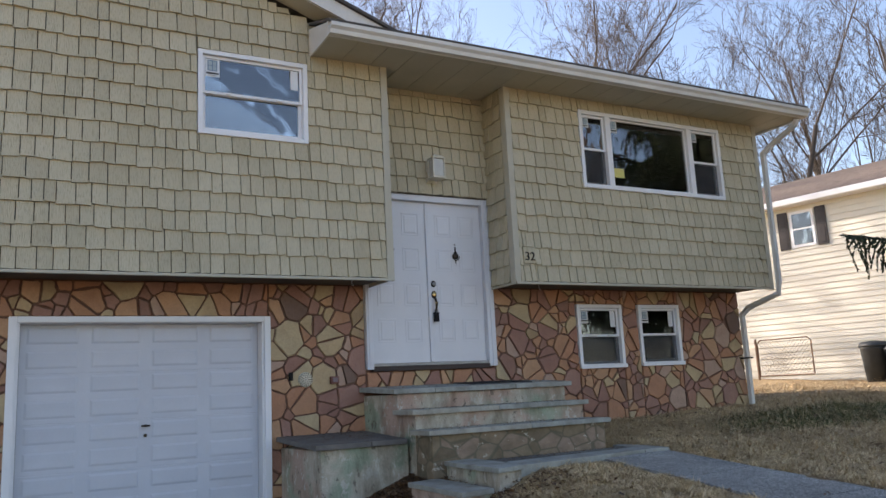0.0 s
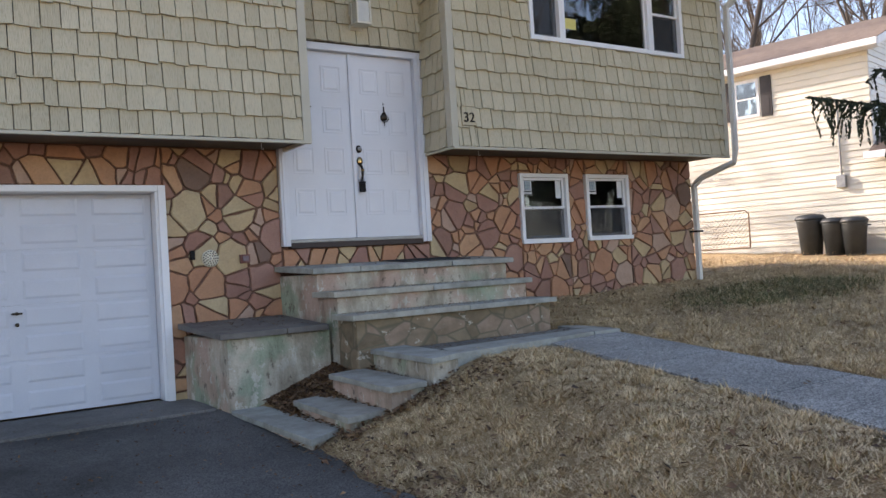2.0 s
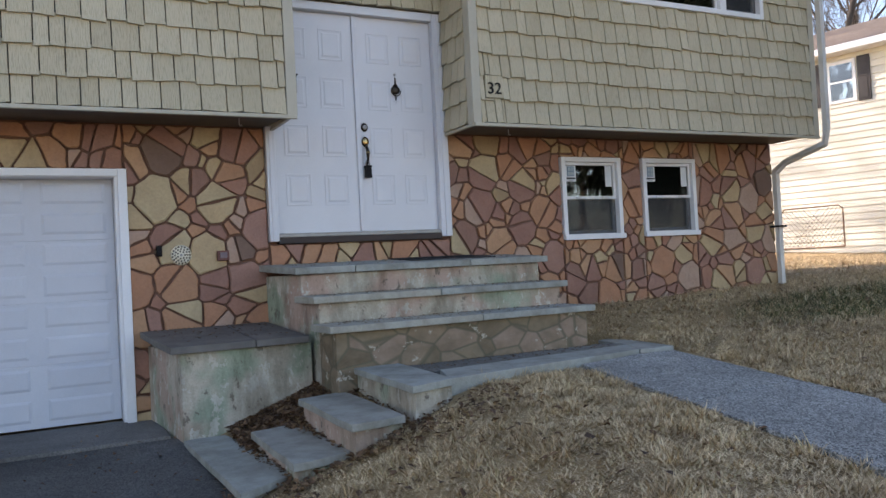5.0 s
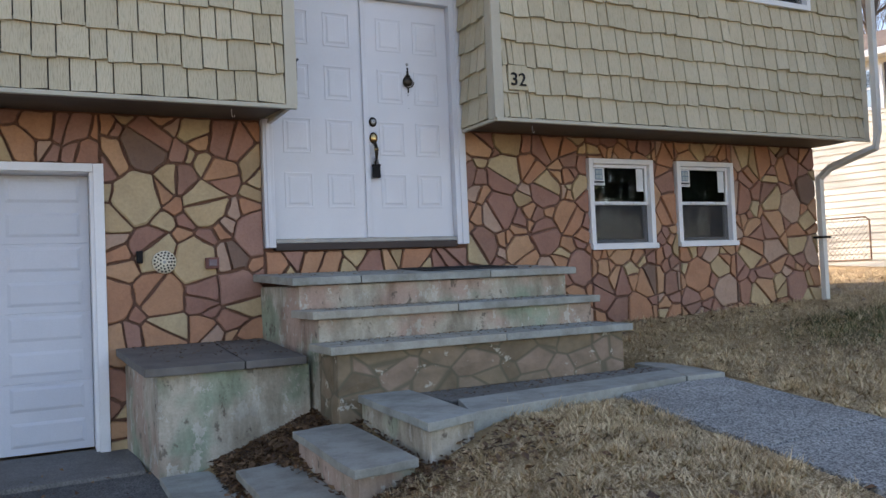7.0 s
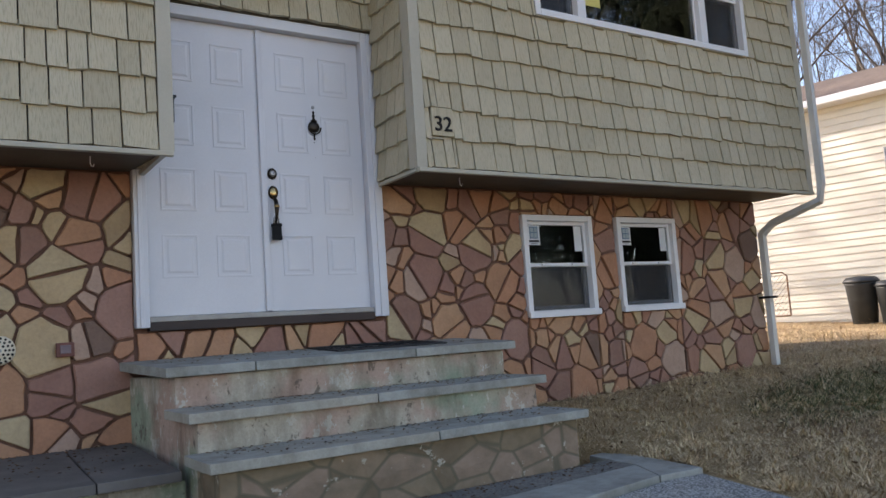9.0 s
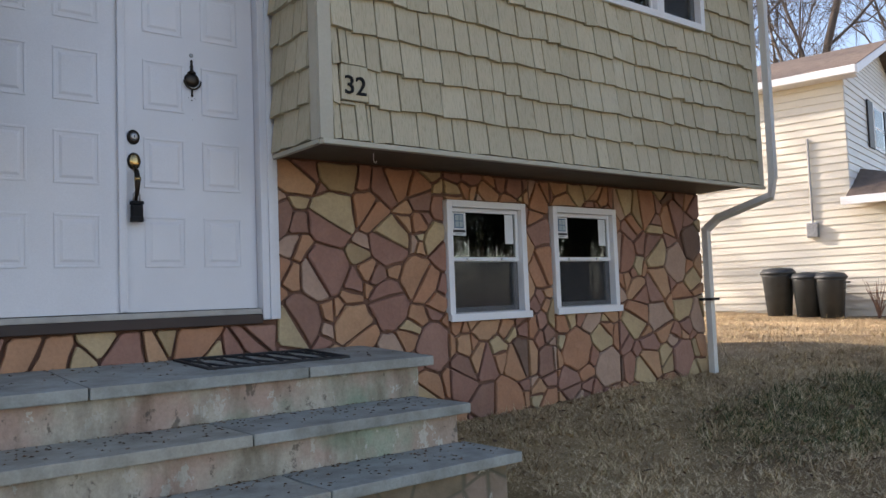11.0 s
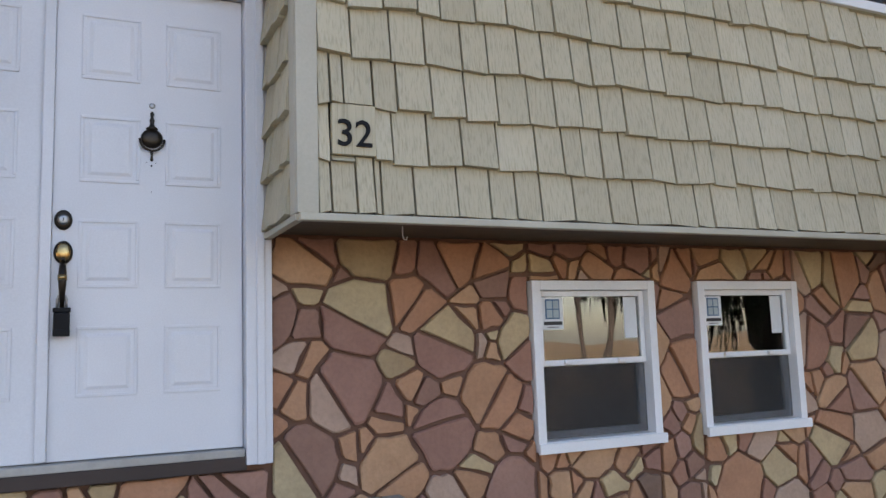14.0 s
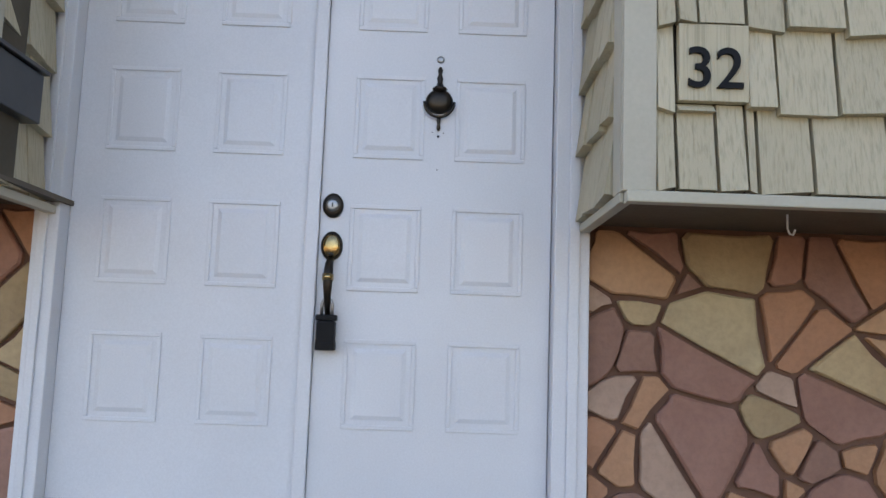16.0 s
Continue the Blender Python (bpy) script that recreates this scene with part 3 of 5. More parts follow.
q = [(EY - 0.03, Z_SOFF + 0.125), (11.2, Z_SOFF + 0.125 + 3.45 * 0.36), (14.6, Z_SOFF + 0.125)]
for (ya, za), (yb, zb) in zip(q, q[1:]):
    a = [rf.verts.new((x, y, z + d)) for d in (0, 0.035) for x, y, z in ((EX0 - 0.0, ya, za), (EX1 + 0.03, ya, za), (EX1 + 0.03, yb, zb), (EX0 - 0.0, yb, zb))]
    for ids in ((0, 1, 2, 3), (4, 5, 6, 7), (0, 1, 5, 4), (1, 2, 6, 5), (2, 3, 7, 6), (3, 0, 4, 7)):
        rf.faces.new([a[i] for i in ids])
bmesh.ops.recalc_face_normals(rf, faces=rf.faces)
part("roofing", rf, ROOFING, eave)
part("end_gable", prism([(-0.02, 0), (6.4, 0), (3.2, 1.14)], 0, 0.2), NBSIDING, eave).matrix_world = Matrix(((0, 0, 1, 10.45), (1, 0, 0, 7.98), (0, 1, 0, Z_SOFF + 0.06), (0, 0, 0, 1)))

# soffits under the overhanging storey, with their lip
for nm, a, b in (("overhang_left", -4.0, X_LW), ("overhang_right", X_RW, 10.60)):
    o = structure(nm, box(a, b, Y_UP + 0.0, Y_STONE + 0.022, Z_OVER - 0.012, Z_OVER + 0.004), OVERHANG, "weathered brown underside of the overhanging storey, coloured darker for its shade", "soffit")
    part("lip", box(a - 0.012, b + 0.012, Y_UP - 0.038, Y_UP + 0.004, Z_OVER - 0.054, Z_OVER - 0.024, 0.004), ALMOND, o)
    sx = b - 0.035 if a < 0 else a
    part("lip", box(sx - 0.022, sx + 0.012, Y_UP + 0.005, 8.998, Z_OVER - 0.05, Z_OVER - 0.024, 0.004), ALMOND, o)

# corner posts
for x, y, z0 in ((X_LW, Y_UP, Z_OVER - 0.023), (X_RW, Y_UP, Z_OVER - 0.023), (10.60, Y_UP, Z_OVER - 0.023)):
    s = -1 if x != X_RW else 1
    b = bmesh.new()
    add_box(b, min(x, x + s * 0.066) - (0.02 if s > 0 else 0), max(x, x + s * 0.066) + (0.02 if s < 0 else 0), y - 0.022, y + 0.0, z0, Z_SOFF, 0.003)
    add_box(b, x - 0.022 if s > 0 else x - 0.0, x + 0.0 if s > 0 else x + 0.022, y + 0.001, y + 0.085, z0, Z_SOFF, 0.003)
    structure("corner_trim", b, ALMOND, "almond vinyl corner post between shake walls", "trim")


# ---- shake siding ----
def shake_mesh(slant):
    v = []
    for x in (0.0, 1.0):
        lift = slant * (x - 0.5)
        v += [(x, -0.035, lift), (x, -0.004, 1.0), (x, 0.012, 1.0), (x, 0.004, lift)]
    me = mesh_from(v, [(0, 4, 5, 1), (0, 3, 7, 4), (0, 1, 2, 3), (4, 7, 6, 5), (1, 5, 6, 2), (3, 2, 6, 7)], "shake")
    me.materials.append(SHINGLE)
    return me


SHAKES = [shake_mesh(s) for s in (-0.03, 0.0, 0.03, 0.05, -0.05)]


def shakes(parent, place, turn, u0, u1, z0, z1, holes=(), top=None, near=None, pitch=0.214, limit=300):
    """Courses of shakes over a wall. place(u): the plan point; turn: about z; top(u): the height there."""
    got = []
    rng = random.Random(parent.name)
    row = 0
    while z0 + row * pitch < z1 - 0.02:
        zb = z0 + row * pitch
        ztop = min(zb + pitch, z1)
        u = u0 + 0.002
        while u < u1 - 0.01:
            w = rng.choice((0.105, 0.125, 0.14, 0.155, 0.17, 0.195))
            if u + w > u1 - 0.05:
                w = u1 - u
            a, b, lo, hi = u, u + w, zb + rng.uniform(-0.011, 0.009), ztop + 0.03
            u += w
            if row == 0:
                lo = zb
            if top and lo > top((a + b) / 2) - 0.02:
                continue
            if top:
                hi = min(hi, max(lo + 0.05, top((a + b) / 2) + 0.02))
            bits = [(a, b, lo, min(hi, z1 + 0.01) if not top else hi)]
            for h in holes:
                nxt = []
                for p, q, r, s in bits:
                    if q <= h[0] or p >= h[1] or s <= h[2] or r >= h[3]:
                        nxt.append((p, q, r, s))
                        continue
                    if p < h[0] - 0.012:
                        nxt.append((p, h[0], r, s))
                    if q > h[1] + 0.012:
                        nxt.append((h[1], q, r, s))
                    p2, q2 = max(p, h[0]), min(q, h[1])
                    if q2 - p2 > 0.012:
                        if r < h[2] - 0.015:
                            nxt.append((p2, q2, r, h[2]))
                        if s > h[3] + 0.03:
                            nxt.append((p2, q2, h[3], s))
                bits = nxt
            for p, q, r, s in bits:
                x, y = place(p)
                m = Matrix.Translation((x, y, r)) @ Matrix.Rotation(turn, 4, "Z") @ Matrix.Diagonal((q - p - 0.0095, rng.uniform(0.85, 1.2), s - r, 1))
                got.append((m, rng.randrange(len(SHAKES))))
        row += 1
    if near:
        got.sort(key=lambda g: (g[0].translation - Vector(near)).length)
    for m, k in got[:limit]:
        ob = new("shake", SHAKES[k])
        ob.matrix_world = m
        ob.parent = parent
    if got[limit:]:
        vs, fs = [], []
        for m, k in got[limit:]:
            n = len(vs)
            vs += [tuple(m @ v.co) for v in SHAKES[k].vertices]
            fs += [tuple(n + i for i in p.vertices) for p in SHAKES[k].polygons]
        me = mesh_from(vs, fs, "shakes")
        me.materials.append(SHINGLE)
        ob = new("shakes", me)
        ob.parent = parent
        ob["kind"] = "stuff"


ZB = Z_OVER - 0.018


# ---- flagstones ----
def clip(poly, n, d):
    """The part of a convex outline with n . p <= d."""
    out = []
    for k, p in enumerate(poly):
        q = poly[(k + 1) % len(poly)]
        a, b = p[0] * n[0] + p[1] * n[1] - d, q[0] * n[0] + q[1] * n[1] - d
        if a <= 0:
            out.append(p)
        if (a < 0 < b) or (b < 0 < a):
            s = a / (a - b)
            out.append((p[0] + s * (q[0] - p[0]), p[1] + s * (q[1] - p[1])))
    return out


def area(poly):
    return abs(sum(p[0] * q[1] - q[0] * p[1] for p, q in zip(poly, poly[1:] + poly[:1]))) / 2


def crazy(x0, x1, z0, z1, rng):
    """Fitted flagstones: large ones thrown first, small fillers in the gaps, each bounded by its neighbours."""
    seeds = []
    for radius, tries in ((0.165, 24), (0.12, 46), (0.08, 55), (0.045, 40), (0.03, 24)):
        for _ in range(int(tries * (x1 - x0) * (z1 - z0)) + 4):
            x, z = rng.uniform(x0, x1), rng.uniform(z0, z1)
            if all(math.hypot(x - p, z - q) > 0.86 * (radius + r) for p, q, r in seeds):
                seeds.append((x, z, radius))
    cells = []
    for x, z, r in seeds:
        cell = [(x0, z0), (x1, z0), (x1, z1), (x0, z1)]
        for p, q, o in seeds:
            d2 = (p - x) ** 2 + (q - z) ** 2
            if 0 < d2 < 1.2:
                cell = clip(cell, (p - x, q - z), (d2 + r * r - o * o) / 2 + (p - x) * x + (q - z) * z)
                if len(cell) < 3:
                    break
        if len(cell) < 3 or area(cell) < 0.001:
            continue
        todo = [cell]
        if area(cell) > 0.022 and rng.random() < 0.85:
            _, p, q = max((math.dist(a, b), a, b) for a in cell for b in cell)
            turn = math.atan2(q[1] - p[1], q[0] - p[0]) + rng.gauss(0, 0.55)
            n = (math.cos(turn), math.sin(turn))
            along = [n[0] * v[0] + n[1] * v[1] for v in cell]
            d = min(along) + (max(along) - min(along)) * rng.uniform(0.34, 0.66)
            todo = [clip(cell, (n[0] * k, n[1] * k), d * k) for k in (1, -1)]
        cells += [c for c in todo if len(c) > 2 and area(c) > 0.001]
    return cells


def inset(poly, g):
    if sum(p[0] * q[1] - q[0] * p[1] for p, q in zip(poly, poly[1:] + poly[:1])) < 0:
        poly = poly[::-1]
    out = poly
    for p, q in zip(poly, poly[1:] + poly[:1]):
        e = math.hypot(q[0] - p[0], q[1] - p[1])
        if e < 1e-6:
            continue
        n = ((q[1] - p[1]) / e, -(q[0] - p[0]) / e)
        out = clip(out, n, n[0] * p[0] + n[1] * p[1] - g)
        if len(out) < 3:
            return []
    return out


def rough_outline(poly, rng):
    """Chipped corners and slightly bent sides."""
    out = []
    n = len(poly)
    for k in range(n):
        p, q, r = poly[k - 1], poly[k], poly[(k + 1) % n]
        a, b = math.dist(p, q), math.dist(q, r)
        c = min(0.024, a * 0.2, b * 0.2) * rng.uniform(0.1, 1.0)
        if a < 1e-4 or b < 1e-4:
            continue
        out.append((q[0] + (p[0] - q[0]) * c / a, q[1] + (p[1] - q[1]) * c / a))
        out.append((q[0] + (r[0] - q[0]) * c / b, q[1] + (r[1] - q[1]) * c / b))
        if b > 0.09:
            f = rng.uniform(0.35, 0.65)
            o = rng.uniform(-0.009, 0.006)
            out.append((q[0] + (r[0] - q[0]) * f + o * (r[1] - q[1]) / b, q[1] + (r[1] - q[1]) * f - o * (r[0] - q[0]) / b))
    return out


def stones(parent, x0, x1, z0, z1, holes, seed, y=Y_STONE, limit=300):
    rng = random.Random(seed)
    cells = crazy(x0, x1, z0, z1, rng)
    for h in holes:
        nxt = []
        for c in cells:
            rest = c
            for n, d in (((1, 0), h[0]), ((-1, 0), -h[1]), ((0, 1), h[2]), ((0, -1), -h[3])):
                o = clip(rest, n, d)
                if len(o) > 2 and area(o) > 0.0015:
                    nxt.append(o)
                rest = clip(rest, (-n[0], -n[1]), -d)
                if len(rest) < 3:
                    break
        cells = nxt
    done = 0
    for c in cells:
        q = inset(c, rng.uniform(0.006, 0.0115))
        if len(q) < 3 or area(q) < 0.0006:
            continue
        q = rough_outline(q, rng)
        cx, cz = sum(p[0] for p in q) / len(q), sum(p[1] for p in q) / len(q)
        d, tx, tz = rng.uniform(0.0, 0.009), rng.gauss(0, 0.02), rng.gauss(0, 0.02)
        n = len(q)
        vs = [(p[0] - cx, 0.03, p[1] - cz) for p in q]
        vs += [(p[0] - cx, 0.006 - d, p[1] - cz) for p in q]
        s = 0.93
        vs += [((p[0] - cx) * s, -d + tx * (p[0] - cx) + tz * (p[1] - cz), (p[1] - cz) * s) for p in q]
        fs = [(k, (k + 1) % n, n + (k + 1) % n, n + k) for k in range(n)]
        fs += [(n + k, n + (k + 1) % n, 2 * n + (k + 1) % n, 2 * n + k) for k in range(n)]
        fs.append(tuple(range(2 * n, 3 * n)))
        me = mesh_from(vs, fs, "stone")
        me.materials.append(STONE)
        ob = new("stone", me)
        ob.location = (cx, y, cz)
        ob.parent = parent
        done += 1
    return done


# ---- windows ----
def sticker(parent, x, z, y, s, right=False):
    """A paper label with a small four-pane emblem and bars of print."""
    part("sticker", box(x, x + 0.13 * s, y - 0.002, y, z - 0.17 * s, z), STICKER, parent, "white paper label on the glass")
    part("emblem", box(x + 0.02 * s, x + 0.108 * s, y - 0.004, y - 0.002, z - 0.115 * s, z - 0.01 * s), STICKBLUE, parent)
    for i in range(2):
        for j in range(2):
            a, b = x + (0.027 + 0.04 * i) * s, z - (0.018 + 0.048 * j) * s
            part("emblem_pane", box(a, a + 0.034 * s, y - 0.006, y - 0.004, b - 0.042 * s, b), STICKGREY, parent)
    part("print_bar", box(x + 0.008 * s, x + 0.122 * s, y - 0.0035, y - 0.002, z - 0.147 * s, z - 0.128 * s), STICKINK, parent)
    part("print_bar", box(x + 0.03 * s, x + 0.1 * s, y - 0.0035, y - 0.002, z - 0.16 * s, z - 0.156 * s), STICKINK, parent)


def sash(parent, x0, x1, z0, z1, y, rail=0.035, lab="sash", screen=False):
    fr = bmesh.new()
    for q in ((x0, x0 + rail, z0, z1), (x1 - rail, x1, z0, z1), (x0 + rail, x1 - rail, z0, z0 + rail), (x0 + rail, x1 - rail, z1 - rail, z1)):
        add_box(fr, q[0], q[1], y, y + 0.03, q[2], q[3], 0.003)
    part(lab, fr, VINYL, parent)
    g = part("pane", box(x0 + rail, x1 - rail, y + 0.012, y + 0.016, z0 + rail, z1 - rail), GLASS, parent)
    g.visible_shadow = False


def window_at(name, lab, r, y, sill=True, stick=1.0, casing=0.05, parts3=False, scr=True):
    x0, x1, z0, z1 = r
    w = thing(name, lab, "window")
    w["kind"] = "structure"
    fr = bmesh.new()
    c = casing
    yo = y - 0.03
    for q in ((x0, x0 + c, z0, z1), (x1 - c, x1, z0, z1), (x0 + c, x1 - c, z1 - c, z1), (x0 + c, x1 - c, z0, z0 + c)):
        add_box(fr, q[0], q[1], yo, y + 0.2, q[2], q[3], 0.004)
    part("window_frame", fr, VINYL, w)
    if sill:
        part("window_sill", box(x0 - 0.006, x1 + 0.012, yo - 0.022, yo, z0 - 0.008, z0 + 0.045, 0.005), VINYL, w)
    ix0, ix1, iz0, iz1 = x0 + c + 0.002, x1 - c - 0.002, z0 + c + 0.002, z1 - c - 0.002

    def hung(a, b, st=0.0, latches=True):
        mid = (iz0 + iz1) / 2 + 0.01
        sash(w, a, b, mid - 0.018, iz1, y + 0.012, 0.03, "upper_sash")
        sash(w, a, b, iz0, mid + 0.018, y + 0.045, 0.04, "lower_sash")
        scr and part("insect_screen", box(a + 0.017, b - 0.01, y + 0.024, y + 0.026, iz0 + 0.004, mid - 0.022), MESH, w)
        part("screen_frame", box(a + 0.002, a + 0.016, y + 0.014, y + 0.03, iz0, mid - 0.02), VINYL, w)
        if latches:
            for f in (0.25, 0.75):
                part("sash_lock", box(a + (b - a) * f - 0.025, a + (b - a) * f + 0.025, y - 0.008, y + 0.012, mid - 0.012, mid + 0.008, 0.004), VINYL, w)
        if st:
            sticker(w, a + 0.034, iz1 - 0.034, y + 0.0235, st)

    if parts3:
        m1, m2 = x0 + 0.5, x1 - 0.62
        for m in (m1, m2):
            part("mullion", box(m - 0.045, m + 0.045, yo + 0.002, y + 0.19, z0 + c, z1 - c, 0.004), VINYL, w)
        hung(ix0, m1 - 0.047, 0.8, False)
        hung(m2 + 0.047, ix1, 0.8, False)
        sash(w, m1 + 0.047, m2 - 0.047, iz0, iz1, y + 0.02, 0.02, "picture_sash")
        sticker(w, m1 + 0.072, iz1 - 0.022, y + 0.0315, 1.0)
        part("paper_note", box(m1 + 0.09, m1 + 0.27, y + 0.029, y + 0.0315, iz0 + 0.14, iz0 + 0.27), YELLOWNOTE, w, "yellow paper stuck on the glass")
    else:
        hung(ix0, ix1, stick)
        part("sticker", box(ix1 - 0.13, ix1 - 0.045, y + 0.022, y + 0.0235, iz1 - 0.26, iz1 - 0.035), STICKER, w, "white paper label on the glass")
    return w


window_at("window_1", "white vinyl double-hung window with paper stickers in the stone wall", W1, Y_STONE)
window_at("window_2", "white vinyl double-hung window beside a stone pier", W2, Y_STONE)
window_at("window_3", "white vinyl double-hung window reflecting blue sky above the garage", SW, Y_UP, False, 1.15, 0.05, False, False)
window_at("window_4", "wide white vinyl picture window between two double-hung lights", PW, Y_UP, False, 1.0, 0.055, True)


# ---- front door ----
door = thing("door_1", "pair of white panelled front doors in a white casing, closed and padlocked", "door")
door["kind"] = "structure"
cas = bmesh.new()
for a, b in ((4.2, 4.283), (5.885, 6.0)):
    add_box(cas, a, b, 9.0, 9.2, 1.69, 3.862, 0.006)
add_box(cas, 4.283, 5.884, 9.0, 9.2, 3.785, 3.862, 0.006)
part("casing", cas, PAINT, door)
stp = bmesh.new()
for a, b in ((4.222, 4.25), (5.93, 5.965)):
    add_box(stp, a, b, 8.988, 9.0, 1.69, 3.85, 0.004)
part("moulding", stp, PAINT, door)
part("threshold", box(4.285, 5.88, 9.01, 9.2, 1.725, 1.758, 0.006), SILL, door, "worn pale metal threshold")
part("sill", box(4.28, 5.888, 9.012, 9.2, 1.668, 1.724, 0.004), DARKWOOD, door, "dark stained wooden sill")


def door_slab(x0, x1, gap=0.34):
    s = part("slab", box(x0, x1, 9.068, 9.11, 1.762, 3.782, 0.003), PAINT, door)
    for r in range(4):
        zt = 3.635 - 0.446 * r
        for c in range(2):
            a = x0 + 0.1 + gap * c
            ring = bmesh.new()
            for q in ((a, a + 0.235, zt - 0.014, zt), (a, a + 0.235, zt - 0.288, zt - 0.274), (a, a + 0.014, zt - 0.274, zt - 0.014), (a + 0.221, a + 0.235, zt - 0.274, zt - 0.014)):
                add_box(ring, q[0], q[1], 9.0625, 9.0678, q[2], q[3], 0.0025)
            part("panel_moulding", ring, PAINT, s)
            pb = bmesh.new()
            o = [(a + 0.03, zt - 0.03), (a + 0.205, zt - 0.03), (a + 0.205, zt - 0.258), (a + 0.03, zt - 0.258)]
            i = [(a + 0.044, zt - 0.044), (a + 0.191, zt - 0.044), (a + 0.191, zt - 0.244), (a + 0.044, zt - 0.244)]
            ov = [pb.verts.new((x, 9.0676, z)) for x, z in o]
            iv = [pb.verts.new((x, 9.0632, z)) for x, z in i]
            pb.faces.new(iv)
            for k in range(4):
                pb.faces.new((ov[k], ov[(k + 1) % 4], iv[(k + 1) % 4], iv[k]))
            bmesh.ops.recalc_face_normals(pb, faces=pb.faces)
            part("raised_panel", pb, PAINT, s)
    return s


door_slab(4.284, 5.092, 0.36)
slab_r = door_slab(5.112, 5.882)
part("astragal", box(5.068, 5.112, 9.045, 9.067, 1.765, 3.78, 0.006), PAINT, door)


def at_y(bm, x, y, z, sx=1.0, sz=1.0):
    bmesh.ops.scale(bm, vec=(sx, 1, sz), verts=bm.verts)
    bmesh.ops.translate(bm, vec=(x, y, z), verts=bm.verts)
    return bm


bolt = part("deadbolt", at_y(lathe([(0.036, 0.0), (0.036, 0.008), (0.03, 0.014), (0.024, 0.016)], 28, "Y"), 5.155, 9.067, 2.735, 0.95, 1.15), BRONZE, door, "bronze deadbolt rose", True)
part("cylinder", at_y(lathe([(0.022, 0.016), (0.021, 0.024), (0.012, 0.026)], 24, "Y"), 5.155, 9.067, 2.735), STEEL, door, "steel lock cylinder", True)
part("keyhole", box(5.153, 5.157, 9.038, 9.041, 2.728, 2.742), BLACK, door)
part("handle_rose", at_y(lathe([(0.036, 0.0), (0.036, 0.007), (0.031, 0.012)], 28, "Y"), 5.157, 9.067, 2.60, 1.0, 1.35), BRONZE, door, "dark oval rose", True)
part("handle_plate", at_y(lathe([(0.03, 0.012), (0.026, 0.018), (0.01, 0.021)], 28, "Y"), 5.157, 9.067, 2.60, 1.0, 1.35), BRASS, door, "worn brass thumb plate", True)
part("thumb_latch", box(5.149, 5.165, 9.025, 9.055, 2.566, 2.574, 0.002), BRONZE, door)
part("pull", tube([(5.157, 9.05, 2.555), (5.157, 9.02, 2.535), (5.157, 9.005, 2.49), (5.157, 9.012, 2.43), (5.157, 9.035, 2.385), (5.157, 9.055, 2.37)], [0.012, 0.014, 0.017, 0.012, 0.009, 0.012], 10), BRONZE, door, "dark curved pull", True)
part("pull_band", tube([(5.157, 9.006, 2.502), (5.157, 9.004, 2.482)], 0.0185, 12), BRASS, door, "brass band", True)

kn = thing("door_knocker", "dark bronze urn-shaped knocker on the white door", "door knocker", at=(0, 0, 0))
part("urn", at_y(lathe([(0.002, 0.0), (0.046, 0.004), (0.04, 0.014), (0.018, 0.02)], 28, "Y"), 5.495, 9.068, 3.105, 1.0, 0.95), BRONZE, kn, "", True)
part("finial", lathe([(0.003, 0.155), (0.009, 0.145), (0.006, 0.128), (0.011, 0.115), (0.008, 0.1), (0.013, 0.088), (0.026, 0.078), (0.02, 0.07), (0.004, 0.06)], 14), BRONZE, kn, "", True).location = (5.495, 9.062, 3.07)
part("striker", tube([(5.495 + 0.05 * math.cos(a), 9.05, 3.1 + 0.052 * math.sin(a)) for a in [math.pi + math.pi * k / 12 for k in range(13)]], 0.0055, 8), BRONZE, kn, "", True)
part("tail", lathe([(0.004, 0.0), (0.007, -0.012), (0.005, -0.03), (0.007, -0.045), (0.003, -0.052)], 12), BRONZE, kn, "", True).location = (5.495, 9.06, 3.055)
part("peephole", at_y(lathe([(0.013, 0), (0.012, 0.004), (0.006, 0.005)], 18, "Y"), 5.495, 9.067, 3.252), STEEL, door, "small steel peephole", True)
for dx, dz, r in ((0.0, 0.0, 0.0045), (-0.02, 0.014, 0.002), (0.017, 0.012, 0.002), (0.0, -0.115, 0.002)):
    part("screw_hole", at_y(lathe([(r, 0.0), (r * 0.9, 0.0012)], 10, "Y"), 5.495 + dx, 9.0677, 2.985 + dz), BLACK, door)
pl = thing("padlock", "black lockbox padlock with steel shackle hanging from the door pull", "padlock")
part("body", box(5.127, 5.187, 9.005, 9.045, 2.262, 2.352, 0.006), BLACK, pl)
part("cap", box(5.124, 5.19, 9.002, 9.048, 2.353, 2.372, 0.004), BLACK, pl)
part("shackle", tube([(5.14, 9.025, 2.36), (5.14, 9.025, 2.405), (5.146, 9.025, 2.42), (5.157, 9.025, 2.427), (5.168, 9.025, 2.42), (5.174, 9.025, 2.405), (5.174, 9.025, 2.36)], 0.0055, 8), STEEL, pl, "steel shackle", True)
part("base_band", box(5.126, 5.188, 9.003, 9.047, 2.258, 2.285, 0.003), BLACK, pl)

# mailbox on the return of the left wing
mb = thing("mailbox", "black painted steel wall mailbox on the siding beside the door", "mailbox")
part("body", box(X_LW - 0.022 + 0.004, X_LW - 0.022 + 0.062, 8.46, 8.72, 2.885, 3.03, 0.004), MAILBLACK, mb)
lid = bmesh.new()
add_box(lid, X_LW - 0.022 + 0.002, X_LW - 0.022 + 0.074, 8.45, 8.735, 3.034, 3.046, 0.003)
part("lid", lid, MAILBLACK, mb, "hinged lid")

